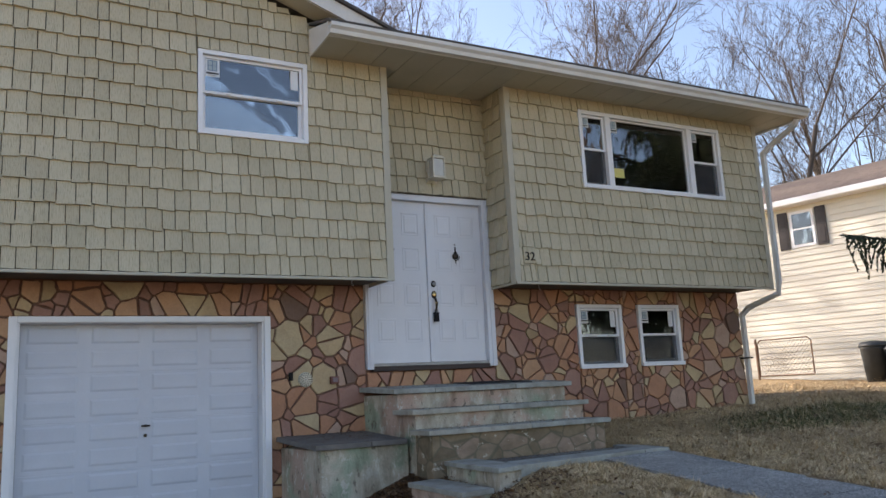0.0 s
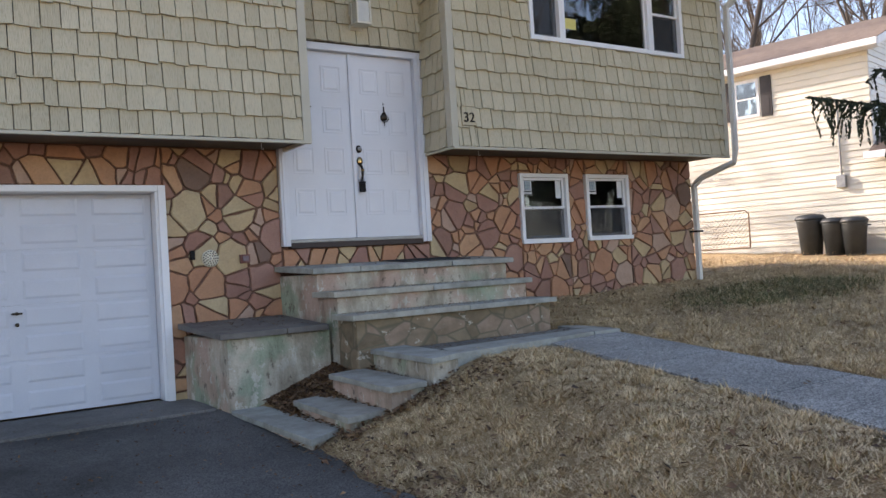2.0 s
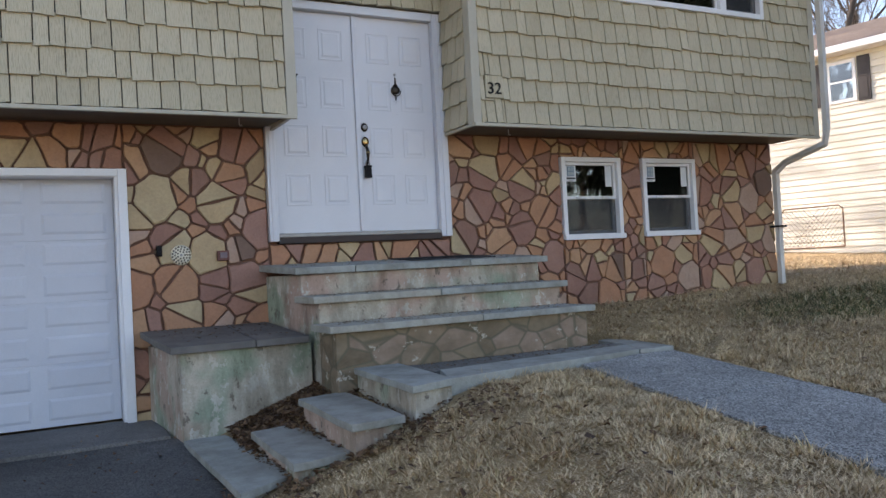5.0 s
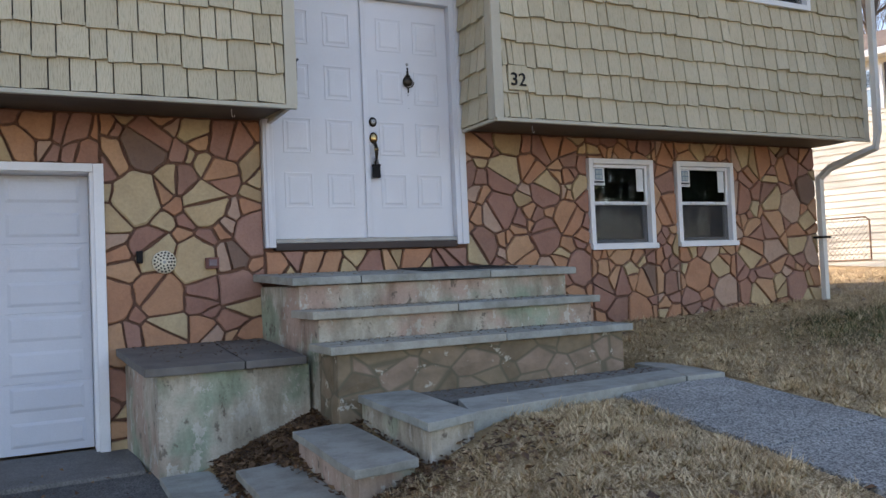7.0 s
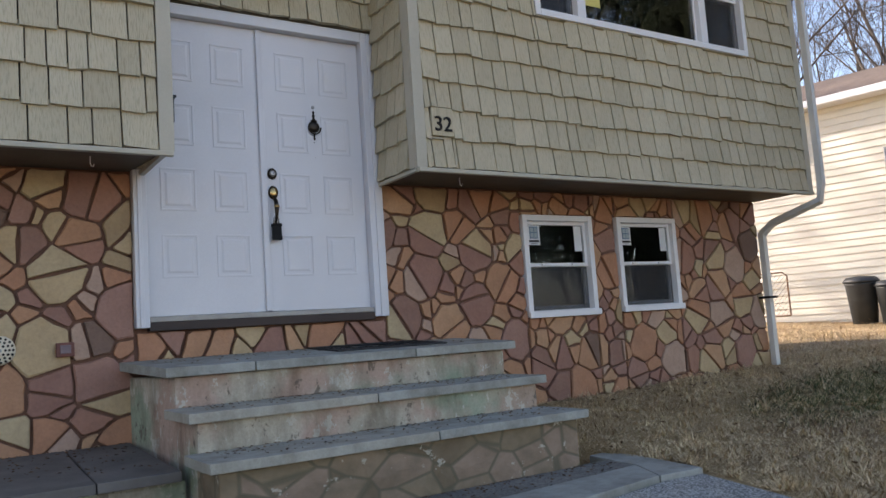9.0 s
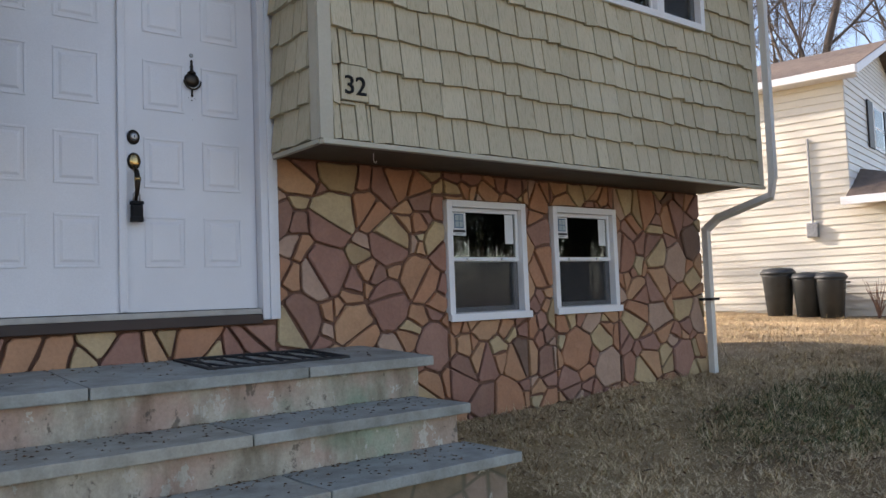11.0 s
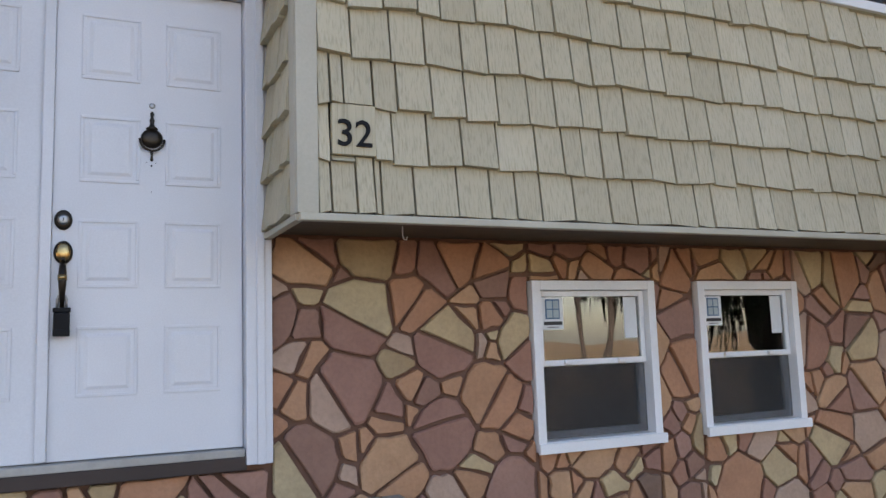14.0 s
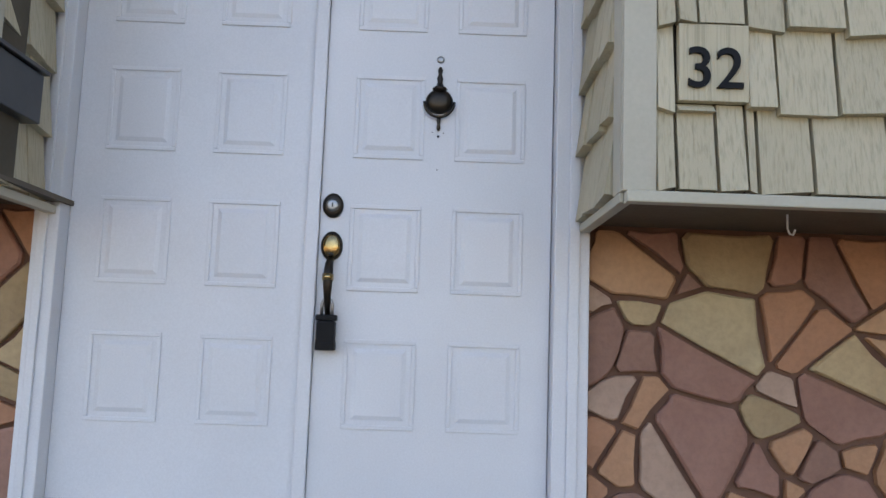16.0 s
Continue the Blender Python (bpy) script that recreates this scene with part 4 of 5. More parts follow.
# house number
for ch, dx in (("3", 0.0), ("2", 0.078)):
    cu = bpy.data.curves.new("digit", "FONT")
    cu.body, cu.size, cu.extrude, cu.offset = ch, 0.152, 0.006, 0.0006
    tmp = bpy.data.objects.new("digit", cu)
    me = bpy.data.meshes.new_from_object(tmp)
    bpy.data.objects.remove(tmp)
    me.materials.append(BLACK)
    ob = new("house_number", me)
    ob.matrix_world = Matrix.Translation((6.118 + dx, Y_UP - 0.034, 2.962)) @ Matrix.Rotation(math.pi / 2, 4, "X")
    tagged(ob, "black metal house number " + ch + " on a flat tan siding plate", "house number", "house number digits")
structure("number_plate", box(6.105, 6.285, Y_UP - 0.03, Y_UP - 0.004, 2.928, 3.132, 0.002), SHINGLE, "flat tan siding plate behind the number", "plate")

# wall lantern
ln = thing("wall_lantern", "cream painted outdoor wall lantern above the front door", "lamp")
lx, lz = 5.15, 4.175
part("back_plate", box(lx - 0.06, lx + 0.06, 8.965, 8.985, lz - 0.13, lz + 0.12, 0.006), DISHWHITE, ln)
part("arm", box(lx - 0.02, lx + 0.02, 8.9, 8.966, lz + 0.09, lz + 0.115, 0.004), DISHWHITE, ln)
part("roof", lathe([(0.095, 0.10), (0.095, 0.112), (0.05, 0.145), (0.01, 0.15)], 4), DISHWHITE, ln).matrix_world = Matrix.Translation((lx, 8.85, lz)) @ Matrix.Rotation(math.pi / 4, 4, "Z")
for sx in (-1, 1):
    for sy in (-1, 1):
        part("post", box(lx + sx * 0.06 - 0.007, lx + sx * 0.06 + 0.007, 8.85 + sy * 0.06 - 0.007, 8.85 + sy * 0.06 + 0.007, lz - 0.1, lz + 0.1, 0.002), DISHWHITE, ln)
part("glass", box(lx - 0.055, lx + 0.055, 8.795, 8.905, lz - 0.09, lz + 0.095, 0.003), FROST, ln, "frosted lamp glass")
part("base", box(lx - 0.07, lx + 0.07, 8.78, 8.92, lz - 0.115, lz - 0.095, 0.004), DISHWHITE, ln)

for ch in ln.children:
    ch.matrix_world = Matrix.Translation((lx, 8.985, lz)) @ Matrix.Diagonal((1.3, 1.2, 1.2, 1)) @ Matrix.Translation((-lx, -8.985, -lz)) @ ch.matrix_world

# ---- garage door ----
gd = thing("garage_door", "white sectional garage door with embossed panels, closed", "garage door")
gx0, gx1, gz0, gz1 = 0.565, 2.955, 0.285, 2.258
sec = (gz1 - gz0) / 4
for r in range(4):
    za = gz0 + r * sec
    s = part("section", box(gx0 + 0.002, gx1 - 0.002, 9.225, 9.265, za + 0.0006, za + sec - 0.0006, 0.002), GARAGEPAINT, gd)
    n = 4
    w = (gx1 - gx0) / n
    for c in range(n):
        for h in range(2):
            a, b = gx0 + c * w + 0.06, gx0 + (c + 1) * w - 0.06
            lo, hi = za + 0.05 + h * sec / 2, za + sec / 2 - 0.025 + h * sec / 2
            pb = bmesh.new()
            ov = [pb.verts.new((x, 9.2246, z)) for x, z in ((a, hi), (b, hi), (b, lo), (a, lo))]
            iv = [pb.verts.new((x, 9.218, z)) for x, z in ((a + 0.022, hi - 0.022), (b - 0.022, hi - 0.022), (b - 0.022, lo + 0.022), (a + 0.022, lo + 0.022))]
            pb.faces.new(iv)
            for k in range(4):
                pb.faces.new((ov[k], ov[(k + 1) % 4], iv[(k + 1) % 4], iv[k]))
            bmesh.ops.recalc_face_normals(pb, faces=pb.faces)
            part("embossed_panel", pb, GARAGEPAINT, s)
hx = (gx0 + gx1) / 2
part("t_handle", box(hx - 0.045, hx + 0.045, 9.17, 9.185, 1.19, 1.208, 0.005), BRONZE, gd, "steel T-handle")
part("handle_stem", cyl((hx, 9.18, 1.199), (hx, 9.226, 1.199), 0.016), BRONZE, gd)
part("lock_cap", cyl((hx, 9.2, 1.1), (hx, 9.226, 1.1), 0.018), BRONZE, gd)
gf = bmesh.new()
for a, b, y0 in ((GAR[0] - 0.02, 0.535, 9.03), (2.98, GAR[1] + 0.02, 9.03)):
    add_box(gf, a, b, y0, 9.06, 0.27, 2.325, 0.004)
add_box(gf, 0.536, 2.979, 9.03, 9.06, 2.265, 2.325, 0.004)
for a, b in ((0.53, 0.563), (2.957, 2.99)):
    add_box(gf, a, b, 9.061, 9.3, 0.275, 2.27, 0.003)
add_box(gf, 0.564, 2.956, 9.061, 9.3, 2.26, 2.29, 0.003)
tr = structure("garage_trim", gf, VINYL, "white painted trim round the garage opening", "trim")

# vent, boxes on the stone pier
vt = thing("wall_vent", "round cream metal vent cover with slots on the stone wall", "vent")
part("cover", at_y(lathe([(0.085, 0.0), (0.085, 0.012), (0.072, 0.02), (0.02, 0.024)], 32, "Y"), 3.45, 9.055, 1.605), VENTCREAM, vt, "", True)
for ring, n in ((0.03, 7), (0.05, 12), (0.07, 17)):
    for k in range(n):
        a = 2 * math.pi * k / n
        cx, cz = 3.45 + ring * math.cos(a), 1.605 + ring * math.sin(a)
        part("slot", at_y(lathe([(0.0082, 0.016), (0.0075, 0.027)], 6, "Y"), cx, 9.055, cz), BLACK, vt)
part("hub", at_y(lathe([(0.012, 0.02), (0.01, 0.028)], 12, "Y"), 3.45, 9.055, 1.605), STEEL, vt)
ob_ = thing("outlet_cover", "rusty red outdoor outlet cover on the stone wall", "outlet")
part("plate", box(3.745, 3.845, 9.02, 9.058, 1.545, 1.63, 0.006), REDPLATE, ob_)
part("lid", box(3.765, 3.825, 9.008, 9.02, 1.565, 1.615, 0.004), LIDGREY, ob_, "dull violet-grey lid")
ob2 = thing("hose_spigot_box", "small black utility box on the stone wall", "utility box")
part("body", box(3.255, 3.3, 9.02, 9.058, 1.60, 1.69, 0.006), BLACK, ob2)
part("cap", box(3.262, 3.293, 9.01, 9.02, 1.61, 1.64, 0.003), BLACK, ob2)
for hx_, hy_ in ((6.51, 8.7), (3.9, 8.68)):
    hk = thing("hook", "small white hook under the overhang", "hook")
    part("wire", tube([(hx_, hy_, Z_OVER - 0.018), (hx_, hy_, Z_OVER - 0.06), (hx_ + 0.006, hy_, Z_OVER - 0.075), (hx_ + 0.016, hy_, Z_OVER - 0.078), (hx_ + 0.022, hy_, Z_OVER - 0.062)], 0.003, 6), VINYL, hk)

# downspout
ds = thing("downspout", "pale painted metal downspout at the house corner", "downspout")


def flat_pipe(points, name):
    b = tube(points, 0.043, 4)
    part(name, b, GUTTER, ds)


flat_pipe([(10.86, 7.83, 5.2), (10.86, 7.86, 5.12), (10.76, 8.25, 4.9), (10.665, 8.34, 4.78)], "elbow")
flat_pipe([(10.665, 8.345, 4.8), (10.665, 8.345, 2.76)], "upper_pipe")
flat_pipe([(10.665, 8.345, 2.78), (10.655, 8.37, 2.6), (10.55, 8.86, 2.44), (10.515, 8.97, 2.34)], "offset")
flat_pipe([(10.515, 8.975, 2.36), (10.515, 8.975, 0.93)], "lower_pipe")
part("strap", box(10.45, 10.58, 8.91, 9.05, 1.66, 1.685, 0.002), BLACK, ds)

# ---- front steps ----
st = thing("front_steps", "bluestone treads on parged masonry risers with flaking paint", "steps")
for zt_, bev, outline in ((1.388, 0.014, [(4.16, 9.07), (4.255, 8.335), (6.53, 8.335), (6.53, 9.07)]),
                          (1.168, 0.014, [(4.25, 8.334), (4.245, 7.885), (6.44, 7.885), (6.44, 8.334)]),
                          (0.968, 0.014, [(4.235, 7.884), (4.23, 7.495), (6.42, 7.495), (6.42, 7.884)])):
    part("riser", prism(outline, 0.1, zt_, bev), RUBBLE if zt_ < 1 else MASONRY, st, "exposed brown rubble riser" if zt_ < 1 else "")


def slab(parent, x0, x1, y0, y1, zt_, th, seed, mat=BLUESTONE, name="tread"):
    """A stone slab with slightly uneven edges."""
    rng = random.Random(seed)
    pts = []
    for (ax, ay), (bx, by) in (((x0, y0), (x1, y0)), ((x1, y0), (x1, y1)), ((x1, y1), (x0, y1)), ((x0, y1), (x0, y0))):
        n = max(2, int(max(abs(bx - ax), abs(by - ay)) / 0.16))
        for k in range(n):
            f = k / n
            o = rng.gauss(0, 0.0035) if k else 0
            ex, ey = (0, o) if abs(bx - ax) > abs(by - ay) else (o, 0)
            pts.append((ax + (bx - ax) * f + ex, ay + (by - ay) * f + ey))
    return part(name, prism(pts, zt_ - th, zt_, 0.006), mat, parent)


def landing(poly, name="tread", mat=BLUESTONE, parent=st, z=1.446, fall=0.055, y0=8.28, th=0.055):
    """A slab that falls slightly to its front edge."""
    b = prism(poly, -th, 0.0, 0.006)
    for v in b.verts:
        v.co.z += z + fall * (v.co.y - y0)
    return part(name, b, mat, parent)


landing([(4.10, 9.05), (4.135, 8.7), (4.195, 8.283), (4.45, 8.278), (4.70, 8.281), (4.69, 8.66), (4.70, 9.05)])
landing([(4.707, 9.05), (4.698, 8.66), (4.708, 8.281), (5.1, 8.277), (5.45, 8.284), (5.78, 8.28), (5.775, 9.05)])
landing([(5.783, 9.05), (5.788, 8.28), (6.2, 8.285), (6.6, 8.278), (6.605, 8.6), (6.6, 9.05)])
slab(st, 4.19, 5.25, 7.83, 8.335, 1.220, 0.052, 4)
slab(st, 5.257, 6.49, 7.833, 8.335, 1.221, 0.052, 5)
slab(st, 4.175, 5.4, 7.44, 7.885, 1.017, 0.05, 6)
slab(st, 5.407, 6.475, 7.442, 7.885, 1.018, 0.05, 7)
pb_ = thing("planter_block", "low masonry block with peeling green paint and a slate top", "masonry block")
part("body", prism([(3.255, 8.03), (4.22, 8.03), (4.2, 9.07), (3.16, 9.07)], 0.1, 0.874, 0.016), MASONRY, pb_)
for poly in ([(3.18, 7.972), (3.45, 7.962), (3.78, 7.97), (3.775, 8.5), (3.78, 9.04), (3.10, 9.04), (3.135, 8.5)], [(3.787, 7.97), (4.0, 7.975), (4.185, 7.97), (4.165, 8.5), (4.15, 9.04), (3.787, 9.04)]):
    landing(poly, "top_slab", SLATE, pb_, 0.93, 0.06, 7.97, 0.052)

ss = thing("side_steps", "bluestone side steps climbing from the driveway to the walk", "steps")
for z, near_l, near_r, far_r, far_l in ((0.272, (3.27, 6.34), (3.62, 6.56), (3.57, 8.0), (3.245, 7.98)),
                                        (0.372, (3.565, 6.37), (3.935, 6.45), (3.93, 7.52), (3.59, 7.44)),
                                        (0.545, (3.90, 6.34), (4.25, 6.39), (4.30, 7.55), (3.93, 7.47)),
                                        (0.708, (4.30, 6.38), (4.64, 6.50), (4.72, 7.70), (4.355, 7.60))):
    rng = random.Random(int(z * 1000))
    ring = []
    for (ax, ay), (bx, by) in zip((near_l, near_r, far_r, far_l), (near_r, far_r, far_l, near_l)):
        for k in range(5):
            o = rng.gauss(0, 0.004) if k else 0
            ring.append((ax + (bx - ax) * k / 5 + o, ay + (by - ay) * k / 5 - o))
    part("tread", prism(ring, z - 0.045, z, 0.006), BLUESTONE, ss)
    cx, cy = (near_l[0] + far_r[0]) / 2, (near_l[1] + far_r[1]) / 2
    foot = [(cx + (x - cx) * 0.9 + 0.012, cy + (y - cy) * 0.95 + 0.01) for x, y in (near_l, near_r, far_r, far_l)]
    part("riser", prism(foot, -0.05, z - 0.046, 0.012), MASONRY, ss)

# ---- front walk ----
wk = thing("front_walk", "grey exposed-aggregate front walk with bluestone edging", "path")
wk["kind"] = "structure"


def flag(poly, z, mat, name, slope=0.0, th=0.12):
    b = prism(poly, -th, 0.0, 0.008)
    for v in b.verts:
        v.co.z += z + slope * (v.co.y - 7.0)
    part(name, b, mat, wk)


flag([(4.66, 6.60), (5.56, 6.74), (6.43, 6.88), (6.60, 7.22), (5.6, 7.12), (4.81, 7.04)], 0.692, BLUESTONE, "edging_slab")
flag([(6.44, 6.88), (6.76, 6.86), (6.90, 7.72), (6.68, 7.70), (6.61, 7.225)], 0.690, BLUESTONE, "edging_slab")
flag([(4.77, 7.055), (5.6, 7.132), (6.602, 7.232), (6.67, 7.52), (4.73, 7.52)], 0.682, DARKSTRIP, "landing_strip")
S = 0.066
flag([(5.61, 5.52), (6.60, 5.62), (6.75, 6.855), (6.44, 6.87), (5.8, 6.765)], 0.668, AGGREGATE, "walk_slab", S)
flag([(5.42, 4.34), (6.46, 4.37), (6.595, 5.605), (5.607, 5.505)], 0.668, AGGREGATE, "walk_slab", S)
flag([(5.165, 3.22), (6.335, 3.30), (6.455, 4.355), (5.417, 4.325)], 0.668, AGGREGATE, "walk_slab", S, 0.24)
flag([(5.1, -6.0), (6.3, -6.0), (6.38, 3.1), (5.2, 3.0)], 0.475, AGGREGATE, "lower_walk", S, 0.1)

# door mat
mat_ = thing("door_mat", "black rubber door mat with open scroll pattern on the top step", "door mat")
b = bmesh.new()
MX0, MX1, MY0, MY1, MZ = 5.33, 6.17, 8.5, 9.0, 1.446
for q in ((MX0, MX1, MY0, MY0 + 0.02), (MX0, MX1, MY1 - 0.02, MY1), (MX0, MX0 + 0.02, MY0 + 0.02, MY1 - 0.02), (MX1 - 0.02, MX1, MY0 + 0.02, MY1 - 0.02)):
    add_box(b, q[0], q[1], q[2], q[3], MZ, MZ + 0.012, 0.002)
part("border", b, RUBBER, mat_)
for k in range(6):
    cx = MX0 + 0.08 + k * 0.135
    for s in (1, -1):
        part("scroll", tube([(cx - 0.055 + 0.11 * j / 8, (MY0 + MY1) / 2 + s * 0.215 * math.cos(j / 8 * math.pi), MZ + 0.006) for j in range(9)], 0.006, 6), RUBBER, mat_)
for ch in mat_.children:
    ch.data.transform(Matrix(((1, 0, 0, 0), (0, 1, 0, 0), (0, 0.055, 1, -0.055 * 8.28 + 0.001), (0, 0, 0, 1))))


# ---- neighbour's house ----
def lap_wall(p, q, z0, z1, mat, parent, name, outward, step=0.185, thick=0.15):
    """A wall of horizontal lap boards between two plan points."""
    p, q, o = Vector((*p, 0)), Vector((*q, 0)), Vector((*outward, 0))
    n = max(1, int(round((z1 - z0) / step)))
    h = (z1 - z0) / n
    for k in range(n):
        za = z0 + k * h
        b = bmesh.new()
        pts = [(0.034, za), (0.008, za + h), (-thick, za + h), (-thick, za)]
        a = [b.verts.new(p + o * d + Vector((0, 0, z))) for d, z in pts]
        c = [b.verts.new(q + o * d + Vector((0, 0, z))) for d, z in pts]
        b.faces.new(a)
        b.faces.new(c)
        for j in range(4):
            b.faces.new((a[j], a[(j + 1) % 4], c[(j + 1) % 4], c[j]))
        bmesh.ops.recalc_face_normals(b, faces=b.faces)
        part("siding_board", b, mat, parent)


NX, NY, NZ, NE, NL = 23.5, 12.38, 0.87, 6.86, 3.72
NY2, NX2 = 27.0, 31.5
nb = thing("neighbour_house", "two-storey house with cream lap siding and a brown roof", "house")
lap_wall((NX, 10.0), (NX, NY2), NZ + 0.12, NL, NBSIDING, nb, "wall", (-1, 0))
lap_wall((NX, NY), (NX, NY2), NL, NE, NBSIDING, nb, "wall", (-1, 0))
lap_wall((NX, NY), (NX2, NY), NL, NE, NBWHITE, nb, "wall", (0, -1))
part("foundation", box(NX + 0.01, NX2, 10.05, NY2, 0.5, NZ + 0.12), CONCRETE, nb)
rz, rx = NE + 0.36 * (NX2 - NX) / 2, (NX + NX2) / 2
n = 13
for k in range(n):
    gb = bmesh.new()
    f0, f1 = k / n, (k + 1) / n
    half0, half1 = (NX2 - NX) / 2 * (1 - f0), (NX2 - NX) / 2 * (1 - f1)
    z0_, z1_ = NE + (rz - NE) * f0, NE + (rz - NE) * f1
    a = [gb.verts.new(v) for v in ((rx - half0, NY - 0.028, z0_), (rx + half0, NY - 0.028, z0_), (rx + half1, NY - 0.008, z1_), (rx - half1, NY - 0.008, z1_))]
    gb.faces.new(a)
    c = [gb.verts.new((v.co.x, NY + 0.1, v.co.z)) for v in a]
    gb.faces.new((a[0], a[1], c[1], c[0]))
    part("siding_board", gb, NBWHITE, nb)
for s in (-1, 1):
    b = bmesh.new()
    ex = rx + s * ((NX2 - NX) / 2 + 0.4)
    ez = NE - 0.36 * 0.4
    top = [(rx, NY - 0.4, rz + 0.12), (ex, NY - 0.4, ez + 0.12), (ex, NY2 + 0.4, ez + 0.12), (rx, NY2 + 0.4, rz + 0.12)]
    a = [b.verts.new(v) for v in top]
    c = [b.verts.new((x, y, z - 0.1)) for x, y, z in top]
    b.faces.new(a)
    b.faces.new(c)
    for k in range(4):
        b.faces.new((a[k], a[(k + 1) % 4], c[(k + 1) % 4], c[k]))
    bmesh.ops.recalc_face_normals(b, faces=b.faces)
    part("roof", b, ROOFBROWN, nb)
    part("rake_board", slanted_board(rx, rz - 0.1, ex, ez - 0.1, 0.2, NY - 0.42, NY - 0.38), VINYL, nb)
part("eave_gutter", box(NX - 0.5, NX - 0.36, NY - 0.4, NY2 + 0.4, NE - 0.24, NE - 0.05, 0.02), VINYL, nb)
part("eave_soffit", box(NX - 0.4, NX, NY - 0.35, NY2, NE - 0.25, NE - 0.22), VINYL, nb)
part("roof_vent", lathe([(0.2, 0.0), (0.18, 0.12), (0.3, 0.14), (0.28, 0.22), (0.1, 0.28)], 16), STEEL, nb).location = (NX + 1.0, 19.0, NE + 0.45)


def nb_window(y0, y1, z0, z1):
    w = part("window", box(NX - 0.05, NX + 0.02, y0, y1, z0, z1, 0.006), VINYL, nb)
    mid = (z0 + z1) / 2
    for a, c in ((z0 + 0.09, mid - 0.025), (mid + 0.025, z1 - 0.09)):
        part("pane", box(NX - 0.056, NX - 0.052, y0 + 0.09, y1 - 0.09, a, c), GLASS, w)
    for a in (y0 - 0.38, y1 + 0.05):
        s = part("shutter", box(NX - 0.065, NX - 0.029, a, a + 0.33, z0 - 0.03, z1 + 0.03, 0.006), SHUTTER, nb)
        for c, d in ((z0 + 0.04, mid - 0.04), (mid + 0.04, z1 - 0.04)):
            part("panel", box(NX - 0.075, NX - 0.066, a + 0.07, a + 0.26, c, d, 0.004), SHUTTER, s)


nb_window(15.42, 16.2, 5.3, 6.45)
nb_window(20.4, 21.2, 5.3, 6.45)
gw = part("gable_window", box(NX + 3.0, NX + 4.3, NY - 0.06, NY + 0.02, 5.3, 6.5, 0.006), VINYL, nb)
for a, c in ((5.38, 5.87), (5.93, 6.42)):
    part("pane", box(NX + 3.1, NX + 4.2, NY - 0.066, NY - 0.062, a, c), GLASS, gw)
for a in (NX + 2.3, NX + 4.4):
    part("shutter", box(a, a + 0.6, NY - 0.075, NY - 0.036, 5.27, 6.53, 0.006), SHUTTER, nb)

# front garage of the neighbour
lap_wall((NX, 10.0), (NX + 0.3, 10.0), NZ + 0.12, NL, NBSIDING, nb, "wall", (0, -1))
lap_wall((NX + 3.1, 10.0), (NX2, 10.0), NZ + 0.12, NL, NBSIDING, nb, "wall", (0, -1))
part("lintel", box(NX + 0.3, NX + 3.1, 10.0, 10.2, 3.15, NL), VINYL, nb)
g2 = part("garage_door", box(NX + 0.3, NX + 3.1, 10.08, 10.15, NZ, 3.15, 0.01), PAINT, nb)
for k in range(4):
    part("panel_rib", box(NX + 0.32, NX + 3.08, 10.06, 10.08, NZ + 0.03 + k * 0.54, NZ + 0.53 + k * 0.54, 0.01), PAINT, g2)
hr = bmesh.new()
v = [(NX - 0.5, 9.5, 3.75), (NX2 + 0.5, 9.5, 3.75), (NX2 + 0.5, NY, 4.6), (NX + 1.2, NY, 4.6), (NX - 0.5, NY, 3.75)]
a = [hr.verts.new(p) for p in v]
hr.faces.new((a[0], a[1], a[2], a[3]))
hr.faces.new((a[0], a[3], a[4]))
hr.faces.new((a[0], a[4], hr.verts.new((NX2 + 0.5, NY, 3.75)), a[1]))
part("porch_roof", hr, ROOFBROWN, nb)
part("porch_fascia", box(NX - 0.52, NX2 + 0.5, 9.46, 9.52, 3.58, 3.77, 0.01), VINYL, nb)
part("porch_fascia", box(NX - 0.55, NX - 0.49, 9.53, NY + 0.1, 3.58, 3.77, 0.01), VINYL, nb)
part("meter_box", box(NX - 0.17, NX - 0.03, 13.1, 13.36, 2.9, 3.25, 0.02), STEEL, nb)
part("conduit", cyl((NX - 0.07, 13.23, 3.25), (NX - 0.07, 13.23, 5.3), 0.03), STEEL, nb)
part("porch_post", box(NX + 5.2, NX + 5.32, 9.6, 9.72, NZ, 3.9, 0.01), VINYL, nb)
# Black panel on the wall, put in for the shade of an opening.
part("porch_opening", box(NX + 3.6, NX + 5.0, 9.94, 9.99, NZ + 0.05, 2.6, 0.01), BLACK, nb)
part("forecourt", prism([(NX + 0.2, 9.0), (NX2, 8.0), (NX2, 10.0), (NX + 0.2, 10.0)], 0.3, NZ - 0.06), CONCRETE, nb)

# the house stands at a slight angle to the street
NB_TURN = Matrix.Translation((23.5, 10.83, 0)) @ Matrix.Rotation(radians(12), 4, "Z") @ Matrix.Translation((-NX, -10.0, 0))
nb.matrix_world = NB_TURN


def beside_nb(u, off):
    """A plan point u along the neighbour's side wall and off in front of it."""
    p = NB_TURN @ Vector((NX - off, 10.0 + u, 0))
    return p.x, p.y


